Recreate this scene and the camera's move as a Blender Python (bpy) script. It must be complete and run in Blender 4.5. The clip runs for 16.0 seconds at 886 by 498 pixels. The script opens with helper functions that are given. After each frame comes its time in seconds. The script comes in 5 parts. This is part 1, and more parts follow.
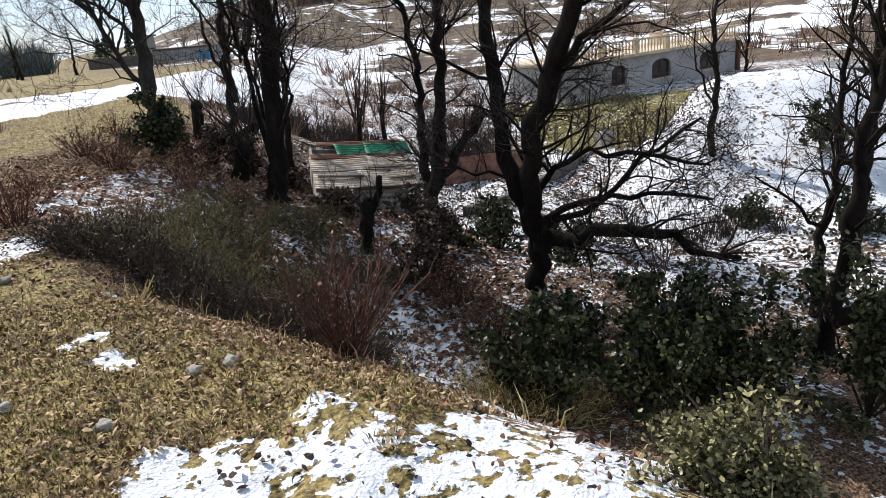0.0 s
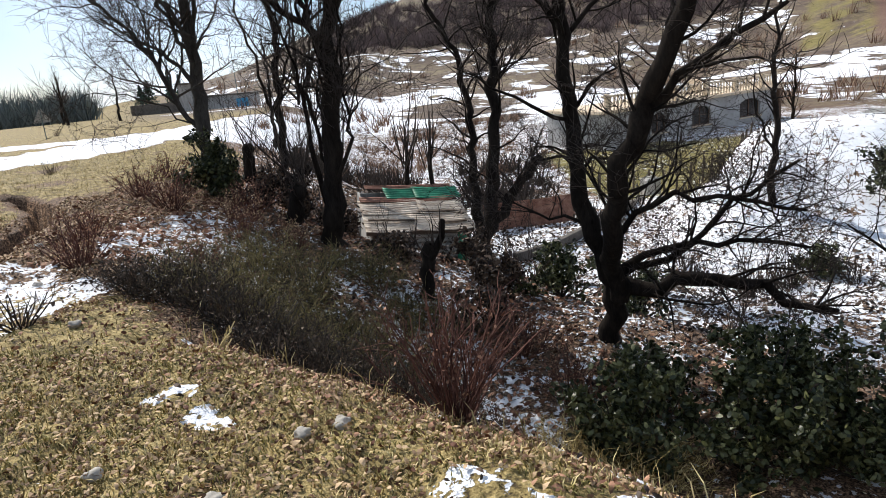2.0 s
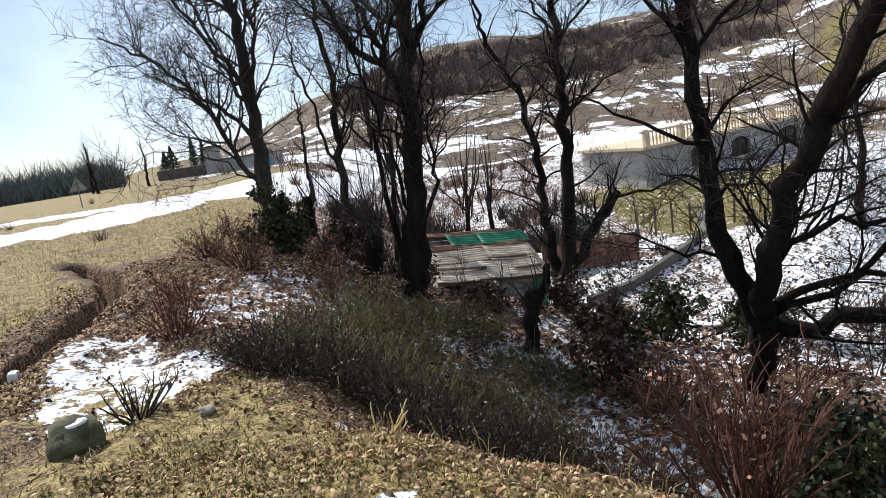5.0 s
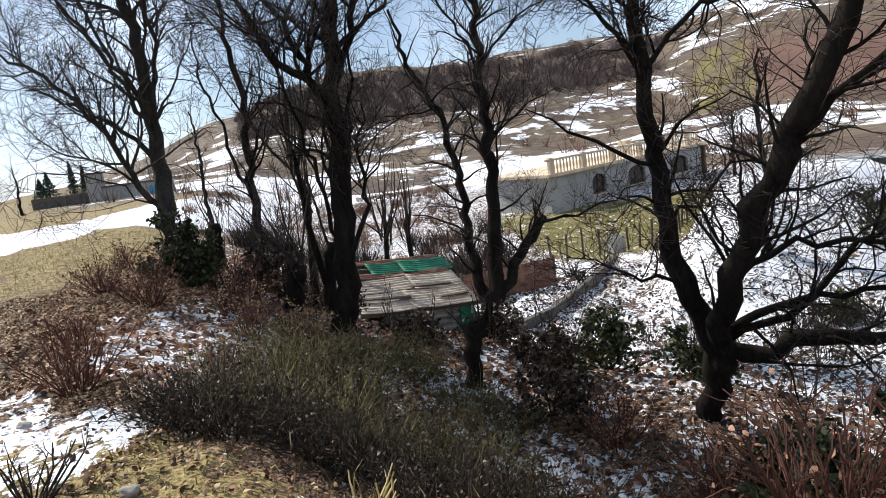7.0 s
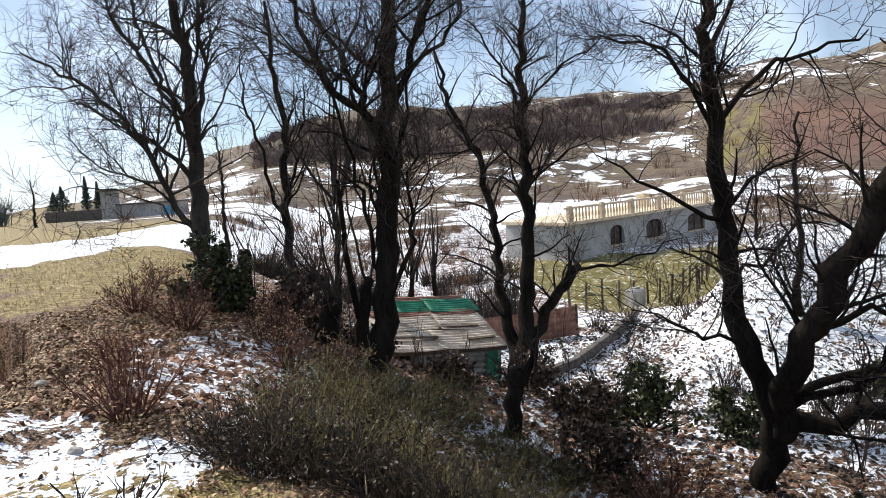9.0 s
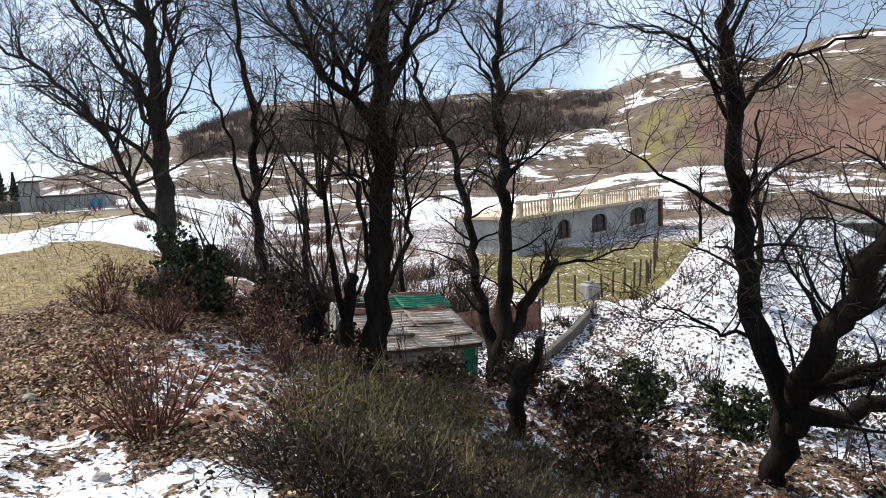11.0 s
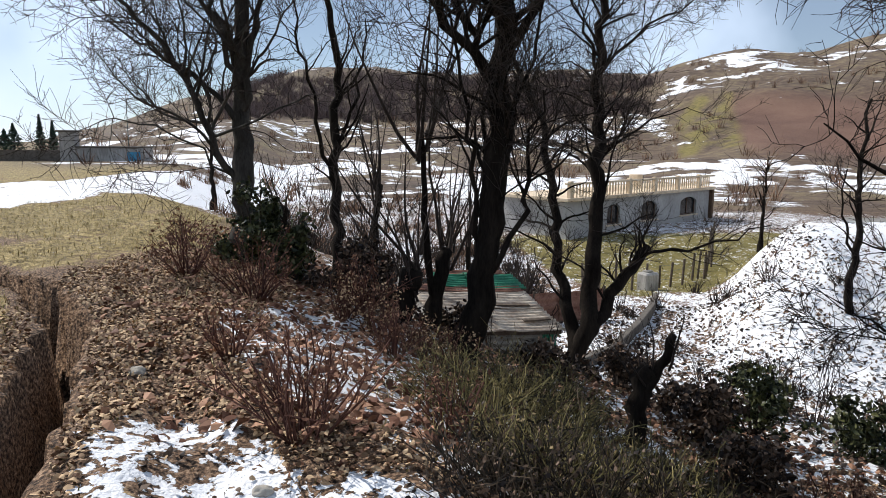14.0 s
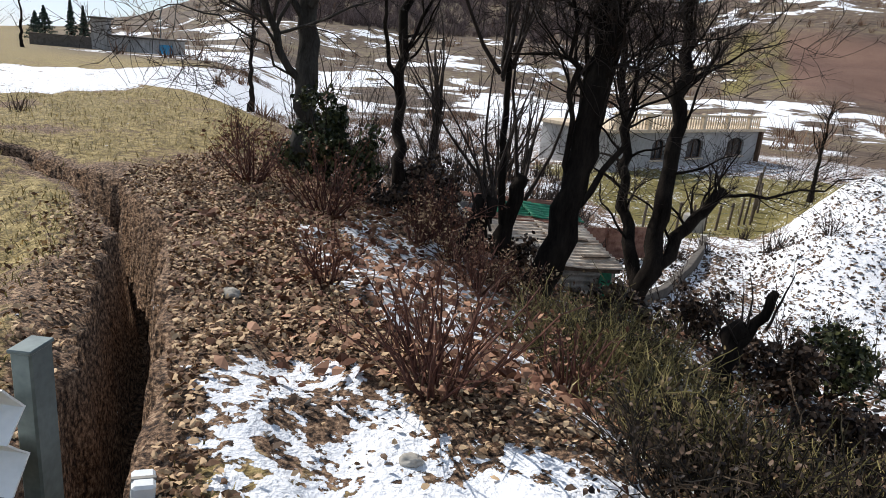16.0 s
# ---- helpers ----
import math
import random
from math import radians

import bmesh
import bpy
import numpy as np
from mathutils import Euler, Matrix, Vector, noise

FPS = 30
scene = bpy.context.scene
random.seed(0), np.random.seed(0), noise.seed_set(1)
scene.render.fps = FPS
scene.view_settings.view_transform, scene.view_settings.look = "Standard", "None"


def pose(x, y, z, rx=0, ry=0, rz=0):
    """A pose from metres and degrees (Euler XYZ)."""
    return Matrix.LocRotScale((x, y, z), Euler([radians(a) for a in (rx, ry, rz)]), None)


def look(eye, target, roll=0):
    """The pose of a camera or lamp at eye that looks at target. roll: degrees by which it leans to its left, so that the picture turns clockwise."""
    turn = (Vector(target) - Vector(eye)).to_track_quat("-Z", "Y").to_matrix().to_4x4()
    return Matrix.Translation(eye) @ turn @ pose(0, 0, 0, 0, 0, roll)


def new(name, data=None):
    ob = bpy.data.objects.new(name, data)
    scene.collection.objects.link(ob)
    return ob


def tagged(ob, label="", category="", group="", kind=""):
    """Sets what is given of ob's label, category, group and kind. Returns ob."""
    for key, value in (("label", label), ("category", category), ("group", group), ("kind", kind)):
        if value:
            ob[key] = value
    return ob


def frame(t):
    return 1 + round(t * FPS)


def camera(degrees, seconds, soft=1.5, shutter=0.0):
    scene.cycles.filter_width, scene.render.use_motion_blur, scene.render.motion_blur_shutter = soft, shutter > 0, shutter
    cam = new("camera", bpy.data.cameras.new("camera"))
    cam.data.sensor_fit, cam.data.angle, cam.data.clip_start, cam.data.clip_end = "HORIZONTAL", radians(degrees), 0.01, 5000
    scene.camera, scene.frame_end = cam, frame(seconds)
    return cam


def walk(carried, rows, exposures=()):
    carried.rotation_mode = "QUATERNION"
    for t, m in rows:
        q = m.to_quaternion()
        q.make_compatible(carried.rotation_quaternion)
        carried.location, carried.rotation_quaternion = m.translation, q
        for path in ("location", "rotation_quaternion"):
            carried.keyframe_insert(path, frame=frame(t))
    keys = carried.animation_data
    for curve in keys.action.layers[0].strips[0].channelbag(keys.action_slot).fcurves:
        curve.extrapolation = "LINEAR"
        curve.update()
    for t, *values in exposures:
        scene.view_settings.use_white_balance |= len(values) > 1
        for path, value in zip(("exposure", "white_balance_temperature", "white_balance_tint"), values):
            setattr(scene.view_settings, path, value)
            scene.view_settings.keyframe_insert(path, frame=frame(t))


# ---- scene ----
cam = camera(66.5, 16.0, soft=0.5)
PATH = [
    (0, (0.088, 0.067, 1.678), (-0.005, 1.954, 1.024), -5.3),
    (0.5, (-0.059, 0.146, 1.612), (-0.239, 2.012, 0.916), -6.0),
    (1, (-0.19, 0.325, 1.567), (-0.4, 2.191, 0.879), -9.3),
    (1.5, (-0.33, 0.475, 1.549), (-0.446, 2.316, 0.776), -5.8),
    (2, (-0.601, 0.535, 1.579), (-0.76, 2.46, 1.061), -5.1),
    (2.5, (-0.839, 0.581, 1.585), (-1.154, 2.485, 1.059), -6.0),
    (3, (-1.066, 0.76, 1.578), (-1.494, 2.666, 1.151), -10.3),
    (3.2, (-1.159, 0.884, 1.56), (-1.557, 2.796, 1.13), -10.5),
    (5.3, (-2.086, 1.552, 1.457), (-2.243, 3.51, 1.083), -7.5),
    (5.5, (-2.121, 1.635, 1.432), (-2.233, 3.589, 1.021), -6.7),
    (6, (-2.27, 1.879, 1.43), (-2.151, 3.846, 1.089), -4.1),
    (6.5, (-2.449, 2.02, 1.458), (-2.291, 3.988, 1.139), -3.9),
    (7, (-2.605, 2.234, 1.415), (-2.499, 4.204, 1.082), -7.7),
    (7.5, (-2.705, 2.396, 1.419), (-2.555, 4.352, 1.031), -8.3),
    (8, (-2.753, 2.461, 1.397), (-2.581, 4.428, 1.073), -5.5),
    (8.5, (-2.997, 2.518, 1.397), (-2.781, 4.487, 1.124), -5.1),
    (9, (-3.224, 2.522, 1.449), (-3.117, 4.508, 1.234), -3.8),
    (9.2, (-3.385, 2.519, 1.487), (-3.235, 4.5, 1.26), -2.5),
    (11.3, (-4.201, 3.192, 1.477), (-3.846, 5.145, 1.229), -4.6),
    (11.5, (-4.252, 3.313, 1.457), (-3.858, 5.26, 1.224), -5.6),
    (12, (-4.382, 3.477, 1.466), (-4.065, 5.438, 1.232), -5.0),
    (12.5, (-4.616, 3.619, 1.475), (-4.214, 5.57, 1.302), -1.8),
    (13, (-4.827, 3.746, 1.458), (-4.535, 5.714, 1.25), -3.1),
    (13.5, (-5.036, 3.995, 1.399), (-4.768, 5.961, 1.149), -4.1),
    (14, (-5.223, 4.19, 1.371), (-4.993, 6.152, 1.059), 0.4),
    (14.5, (-5.495, 4.348, 1.395), (-5.103, 6.262, 0.965), 5.3),
    (15, (-5.642, 4.455, 1.397), (-5.412, 6.383, 0.918), 8.5),
    (15.5, (-5.752, 4.717, 1.38), (-5.529, 6.659, 0.957), 6.4),
    (16, (-5.925, 4.914, 1.297), (-5.746, 6.83, 0.752), 4.9),
]
walk(cam, [(t, look(eye, target, roll)) for t, eye, target, roll in PATH],
     exposures=[(0.0, 0.22), (1.5, 0.22), (2.2, 0.42), (3.0, 0.6), (4.2, 0.5), (5.5, 0.3), (9.0, 0.45), (12.0, 0.42), (14.0, 0.12), (16.0, 0.06)])

# world, sun
world = bpy.data.worlds.new("sky")
scene.world = world
world.use_nodes = True
wn, wl = world.node_tree.nodes, world.node_tree.links
sky = wn.new("ShaderNodeTexSky")
sky.sky_type, sky.sun_disc = "NISHITA", False
SUN_EL, SUN_AZ = 41.0, -46.0   # degrees; azimuth clockwise from +y
sky.sun_elevation, sky.sun_rotation = radians(SUN_EL), radians(SUN_AZ)
sky.air_density, sky.dust_density, sky.ozone_density, sky.altitude = 0.9, 0.3, 1.5, 900.0
wn["Background"].inputs[1].default_value = 0.07
# thin bright cloud over the blue
tc, cn, cr, cm = wn.new("ShaderNodeTexCoord"), wn.new("ShaderNodeTexNoise"), wn.new("ShaderNodeValToRGB"), wn.new("ShaderNodeMix")
cn.inputs["Scale"].default_value, cn.inputs["Detail"].default_value = 2.6, 5
wl.new(tc.outputs["Generated"], cn.inputs["Vector"])
cr.color_ramp.elements[0].position, cr.color_ramp.elements[1].position = 0.46, 0.72
cr.color_ramp.elements[0].color, cr.color_ramp.elements[1].color = (0.2, 0.2, 0.2, 1), (0.9, 0.9, 0.9, 1)
wl.new(cn.outputs[0], cr.inputs[0])
cm.data_type = "RGBA"
wl.new(cr.outputs[0], cm.inputs[0])
wl.new(sky.outputs[0], cm.inputs[6])
cm.inputs[7].default_value = (12.0, 14.2, 17.6, 1)
wl.new(cm.outputs[2], wn["Background"].inputs[0])
sun = new("sun", bpy.data.lights.new("sun", "SUN"))
sun.data.energy, sun.data.angle, sun.data.color = 5.0, radians(0.53), (1.0, 0.955, 0.90)
_sd = Vector((math.sin(radians(SUN_AZ)) * math.cos(radians(SUN_EL)), math.cos(radians(SUN_AZ)) * math.cos(radians(SUN_EL)), math.sin(radians(SUN_EL))))
sun.matrix_world = look(tuple(_sd * 60), (0, 0, 0))

# ---- materials ----
def ramp(nt, fac, stops, interp="LINEAR"):
    r = nt.nodes.new("ShaderNodeValToRGB")
    r.color_ramp.interpolation = interp
    els = r.color_ramp.elements
    while len(els) < len(stops):
        els.new(0.5)
    for e, (p, c) in zip(els, stops):
        e.position, e.color = p, (*c, 1) if len(c) == 3 else c
    nt.links.new(fac, r.inputs[0])
    return r.outputs[0]


def noisetex(nt, scale, detail=4.0, rough=0.55, coord=None, stretch=None):
    n = nt.nodes.new("ShaderNodeTexNoise")
    n.inputs["Scale"].default_value, n.inputs["Detail"].default_value, n.inputs["Roughness"].default_value = scale, detail, rough
    if coord is not None:
        if stretch:
            m = nt.nodes.new("ShaderNodeMapping")
            m.inputs["Scale"].default_value = stretch
            nt.links.new(coord, m.inputs[0])
            coord = m.outputs[0]
        nt.links.new(coord, n.inputs["Vector"])
    return n.outputs[0]


def mathn(nt, op, a, b=None, clamp=False):
    m = nt.nodes.new("ShaderNodeMath")
    m.operation, m.use_clamp = op, clamp
    for i, v in enumerate((a, b)):
        if v is None:
            continue
        if isinstance(v, (int, float)):
            m.inputs[i].default_value = v
        else:
            nt.links.new(v, m.inputs[i])
    return m.outputs[0]


def mixc(nt, fac, a, b):
    m = nt.nodes.new("ShaderNodeMix")
    m.data_type = "RGBA"
    for sock, v in ((m.inputs[0], fac), (m.inputs[6], a), (m.inputs[7], b)):
        if isinstance(v, (int, float)):
            sock.default_value = v
        elif isinstance(v, tuple):
            sock.default_value = (*v, 1)
        else:
            nt.links.new(v, sock)
    return m.outputs[2]


def start(name, rough=0.8):
    m = bpy.data.materials.new(name)
    m.use_nodes = True
    nt = m.node_tree
    b = nt.nodes["Principled BSDF"]
    b.inputs["Roughness"].default_value = rough
    b.inputs["Specular IOR Level"].default_value = 0.25
    g = nt.nodes.new("ShaderNodeNewGeometry")
    return m, nt, b, g


def bumpn(nt, b, h, strength=0.4, dist=0.02):
    n = nt.nodes.new("ShaderNodeBump")
    n.inputs["Strength"].default_value, n.inputs["Distance"].default_value = strength, dist
    nt.links.new(h, n.inputs["Height"])
    nt.links.new(n.outputs[0], b.inputs["Normal"])


def plain(name, dark, light, scale=6.0, rough=0.8, bump=0.3, dist=0.01, stretch=None, metal=0.0, island=False, spread=0.25, spec=0.25):
    """Two tones mixed by noise at two scales, with fine relief; pieces vary at random."""
    m, nt, b, g = start(name, rough)
    b.inputs["Metallic"].default_value = metal
    b.inputs["Specular IOR Level"].default_value = spec
    pos = g.outputs["Position"]
    a = noisetex(nt, scale, 5, 0.6, pos, stretch)
    c = noisetex(nt, scale * 7, 3, 0.6, pos, stretch)
    f = mathn(nt, "ADD", mathn(nt, "MULTIPLY", a, 0.65), mathn(nt, "MULTIPLY", c, 0.35))
    if island:
        f = mathn(nt, "ADD", mathn(nt, "MULTIPLY", f, 1 - spread), mathn(nt, "MULTIPLY", g.outputs["Random Per Island"], spread))
    col = ramp(nt, f, [(0.33, dark), (0.66, light)])
    nt.links.new(col, b.inputs["Base Color"])
    if bump:
        bumpn(nt, b, f, bump, dist)
    return m


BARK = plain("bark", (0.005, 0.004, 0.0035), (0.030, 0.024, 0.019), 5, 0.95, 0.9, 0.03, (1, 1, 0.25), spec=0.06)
# broom on the near, shadow side: its deep self-shadow is put into the colour
TWIG_SHADED = plain("self_shaded_brush", (0.010, 0.008, 0.006), (0.065, 0.045, 0.028), 9, 0.85, 0, island=True, spread=0.6)
BARK_GREY = plain("grey_bark", (0.02, 0.018, 0.016), (0.085, 0.078, 0.068), 5, 0.95, 0.8, 0.02, (1, 1, 0.3), spec=0.08)
TWIG = plain("twig_bark", (0.012, 0.009, 0.0075), (0.058, 0.042, 0.033), 9, 0.85, 0)
TWIG_RED = plain("reddish_twig", (0.035, 0.013, 0.010), (0.15, 0.065, 0.045), 9, 0.8, 0, island=True)
STEM_OLIVE = plain("broom_stem", (0.020, 0.017, 0.007), (0.23, 0.19, 0.075), 7, 0.8, 0, island=True, spread=0.6)
LEAF_EVER = plain("evergreen_leaf", (0.012, 0.018, 0.006), (0.085, 0.09, 0.035), 10, 0.42, 0, island=True, spread=0.7)
LEAF_BROOM = plain("withered_broom_leaf", (0.012, 0.010, 0.005), (0.16, 0.115, 0.05), 10, 0.7, 0, island=True, spread=0.8)
LEAF_DEAD = plain("dead_leaf", (0.10, 0.05, 0.025), (0.52, 0.36, 0.21), 9, 0.75, 0, island=True, spread=0.85)
LEAF_RUST = plain("rusty_dead_leaf", (0.11, 0.045, 0.025), (0.35, 0.19, 0.115), 9, 0.75, 0, island=True, spread=0.85)
# wet leaves on the ground; on broom and bramble the darkness carries shadow
LEAF_DARK = plain("wet_or_shaded_dead_leaf", (0.02, 0.013, 0.010), (0.11, 0.07, 0.045), 9, 0.6, 0, island=True, spread=0.85)
STRAW = plain("dry_grass_blade", (0.20, 0.15, 0.05), (0.62, 0.50, 0.25), 8, 0.75, 0, island=True, spread=0.85)
GRASS = plain("green_grass_blade", (0.09, 0.085, 0.02), (0.33, 0.28, 0.09), 8, 0.7, 0, island=True, spread=0.85)
STONE = plain("field_stone", (0.16, 0.145, 0.12), (0.42, 0.39, 0.34), 6, 0.85, 0.6, 0.02)
LEAF_PALE = plain("pale_evergreen_leaf", (0.06, 0.058, 0.022), (0.30, 0.27, 0.13), 10, 0.5, 0, island=True, spread=0.75)
SNOW = plain("snow_cap", (0.72, 0.74, 0.78), (0.86, 0.87, 0.90), 6, 0.6, 0.5, 0.02)


def ground_material():
    """Grass, leaf litter, bare earth and wood by the vertex masks, with snow broken by litter lying over it."""
    m, nt, b, g = start("ground_cover", 0.88)
    pos = g.outputs["Position"]

    def mask(name):
        a = nt.nodes.new("ShaderNodeAttribute")
        a.attribute_name = name
        return a.outputs["Fac"]
    fine, mid, big = noisetex(nt, 34, 4, 0.65, pos), noisetex(nt, 7, 4, 0.6, pos), noisetex(nt, 0.9, 4, 0.55, pos)
    far = noisetex(nt, 0.06, 6, 0.62, pos)
    litter = ramp(nt, fine, [(0.36, (0.016, 0.010, 0.007)), (0.46, (0.085, 0.05, 0.03)), (0.57, (0.25, 0.155, 0.095)), (0.70, (0.46, 0.33, 0.22))])
    grass = ramp(nt, mathn(nt, "ADD", mathn(nt, "MULTIPLY", fine, 0.55), mathn(nt, "MULTIPLY", mid, 0.45)),
                 [(0.38, (0.03, 0.02, 0.010)), (0.47, (0.17, 0.125, 0.045)), (0.57, (0.38, 0.29, 0.12)), (0.70, (0.58, 0.45, 0.24))])
    lawn = ramp(nt, mathn(nt, "ADD", mathn(nt, "MULTIPLY", mid, 0.5), mathn(nt, "MULTIPLY", big, 0.5)), [(0.35, (0.095, 0.082, 0.022)), (0.65, (0.24, 0.195, 0.068))])
    earth = ramp(nt, mathn(nt, "ADD", mathn(nt, "MULTIPLY", mid, 0.4), mathn(nt, "MULTIPLY", far, 0.6)), [(0.35, (0.10, 0.052, 0.038)), (0.65, (0.20, 0.12, 0.085))])
    scrub = ramp(nt, mathn(nt, "ADD", mathn(nt, "MULTIPLY", noisetex(nt, 0.45, 5, 0.7, pos), 0.6), mathn(nt, "MULTIPLY", far, 0.4)),
                 [(0.36, (0.045, 0.032, 0.026)), (0.5, (0.12, 0.085, 0.06)), (0.66, (0.22, 0.18, 0.10))])
    shift = mathn(nt, "MULTIPLY", mathn(nt, "SUBTRACT", mid, 0.5), 0.9)

    def edged(name):
        return ramp(nt, mathn(nt, "ADD", mask(name), shift), [(0.38, (0, 0, 0)), (0.62, (1, 1, 1))])
    col = mixc(nt, edged("grass"), litter, grass)
    col = mixc(nt, mask("hill"), col, scrub)
    col = mixc(nt, edged("lawn"), col, lawn)
    col = mixc(nt, mask("earth"), col, earth)
    # snow: the place's share of cover against noise at three sizes
    s = mathn(nt, "ADD", mathn(nt, "MULTIPLY", noisetex(nt, 10, 4, 0.6, pos), 0.5), mathn(nt, "ADD", mathn(nt, "MULTIPLY", noisetex(nt, 3.0, 3, 0.55, pos), 0.32), mathn(nt, "MULTIPLY", big, 0.18)))
    s = mathn(nt, "ADD", mathn(nt, "MULTIPLY", mathn(nt, "SUBTRACT", s, 0.5), 3.6), 0.5)
    sfar = noisetex(nt, 0.11, 7, 0.66, pos, (1, 1, 1))
    s = mathn(nt, "ADD", mathn(nt, "MULTIPLY", s, mathn(nt, "SUBTRACT", 1.0, mask("hill"))), mathn(nt, "MULTIPLY", sfar, mask("hill")))
    cover = mathn(nt, "SUBTRACT", mathn(nt, "ADD", s, mathn(nt, "MULTIPLY", mask("snow"), 0.6)), 0.76)
    sm = ramp(nt, mathn(nt, "ADD", mathn(nt, "MULTIPLY", cover, 5.0), 0.5, True), [(0.42, (0, 0, 0)), (0.58, (1, 1, 1))])
    snowc = ramp(nt, mid, [(0.3, (0.74, 0.76, 0.80)), (0.7, (0.86, 0.87, 0.89))])
    col = mixc(nt, sm, col, snowc)
    nt.links.new(col, b.inputs["Base Color"])
    h = mathn(nt, "ADD", mathn(nt, "MULTIPLY", fine, 0.5), mathn(nt, "ADD", mathn(nt, "MULTIPLY", mid, 0.8), mathn(nt, "MULTIPLY", sm, 0.5)))
    bumpn(nt, b, h, 0.9, 0.06)
    return m


GROUND = ground_material()

# ---- the lie of the land ----
EDGE = [(9.0, -5.0), (2.6, 1.6), (-0.5, 4.1), (-3.2, 6.0), (-4.7, 8.4), (-5.9, 11.5), (-6.7, 15.5), (-8.3, 22), (-15, 36), (-20, 60), (-26, 110), (-40, 400)]
DITCH = [(-6.6, 4.2), (-6.9, 6.5), (-7.05, 7.5), (-7.3, 8.4), (-7.65, 9.5), (-8.1, 10.9), (-9.1, 12.6), (-11, 14.4)]


def smooth(a, b, x):
    t = np.clip((x - a) / (b - a), 0, 1)
    return t * t * (3 - 2 * t)


def along(line, x, y):
    """Distance to a line of points, positive on its right as one walks it backwards, and how far along it."""
    best, side = np.full(np.shape(x), 1e9), np.ones(np.shape(x))
    for (ax, ay), (bx, by) in zip(line, line[1:]):
        dx, dy = bx - ax, by - ay
        t = np.clip(((x - ax) * dx + (y - ay) * dy) / (dx * dx + dy * dy), 0, 1)
        px, py = x - ax - t * dx, y - ay - t * dy
        d = np.hypot(px, py)
        s = np.sign(dy * px - dx * py)
        near = d < best - 1e-9
        side = np.where(near, s, side)
        best = np.minimum(best, d)
    return best * np.where(side == 0, 1, side)


def waves(x, y, size, seed):
    """Cheap smooth unevenness of about one, from a few crossing waves."""
    rng = np.random.RandomState(seed)
    z = 0
    for _ in range(7):
        a, p, f = rng.uniform(0, 6.283, 2).tolist() + [rng.uniform(0.6, 1.7) * 6.283 / size]
        z = z + np.sin(f * (x * np.cos(a) + y * np.sin(a)) + p)
    return z / 3.5


HILL_AZ = [-180, -70, -40, -24, -18, -12, -5.5, 1, 8.6, 15, 22, 32, 41, 60, 180]
HILL_EL = [-2.5, -2.5, -2.2, -0.2, 1.3, 3.3, 5.4, 5.6, 5.5, 5.5, 5.7, 6.8, 7.4, 7.6, 7.0]


def wood_cover(x, y, z):
    """Where the leafless wood stands on the hill: a belt below the crest, with snowy rides."""
    r, az = np.hypot(x + 4, y - 4), np.degrees(np.arctan2(x + 4, y - 4))
    el = np.degrees(np.arctan2(z - 1.4, r)) + 0.35 * waves(x, y, 45, 27)
    return smooth(1.5, 1.9, el) * smooth(5.4, 4.8, el) * smooth(-14, -9, az) * smooth(25, 17, az + 4 * waves(x, y, 50, 29)) * smooth(95, 120, r)


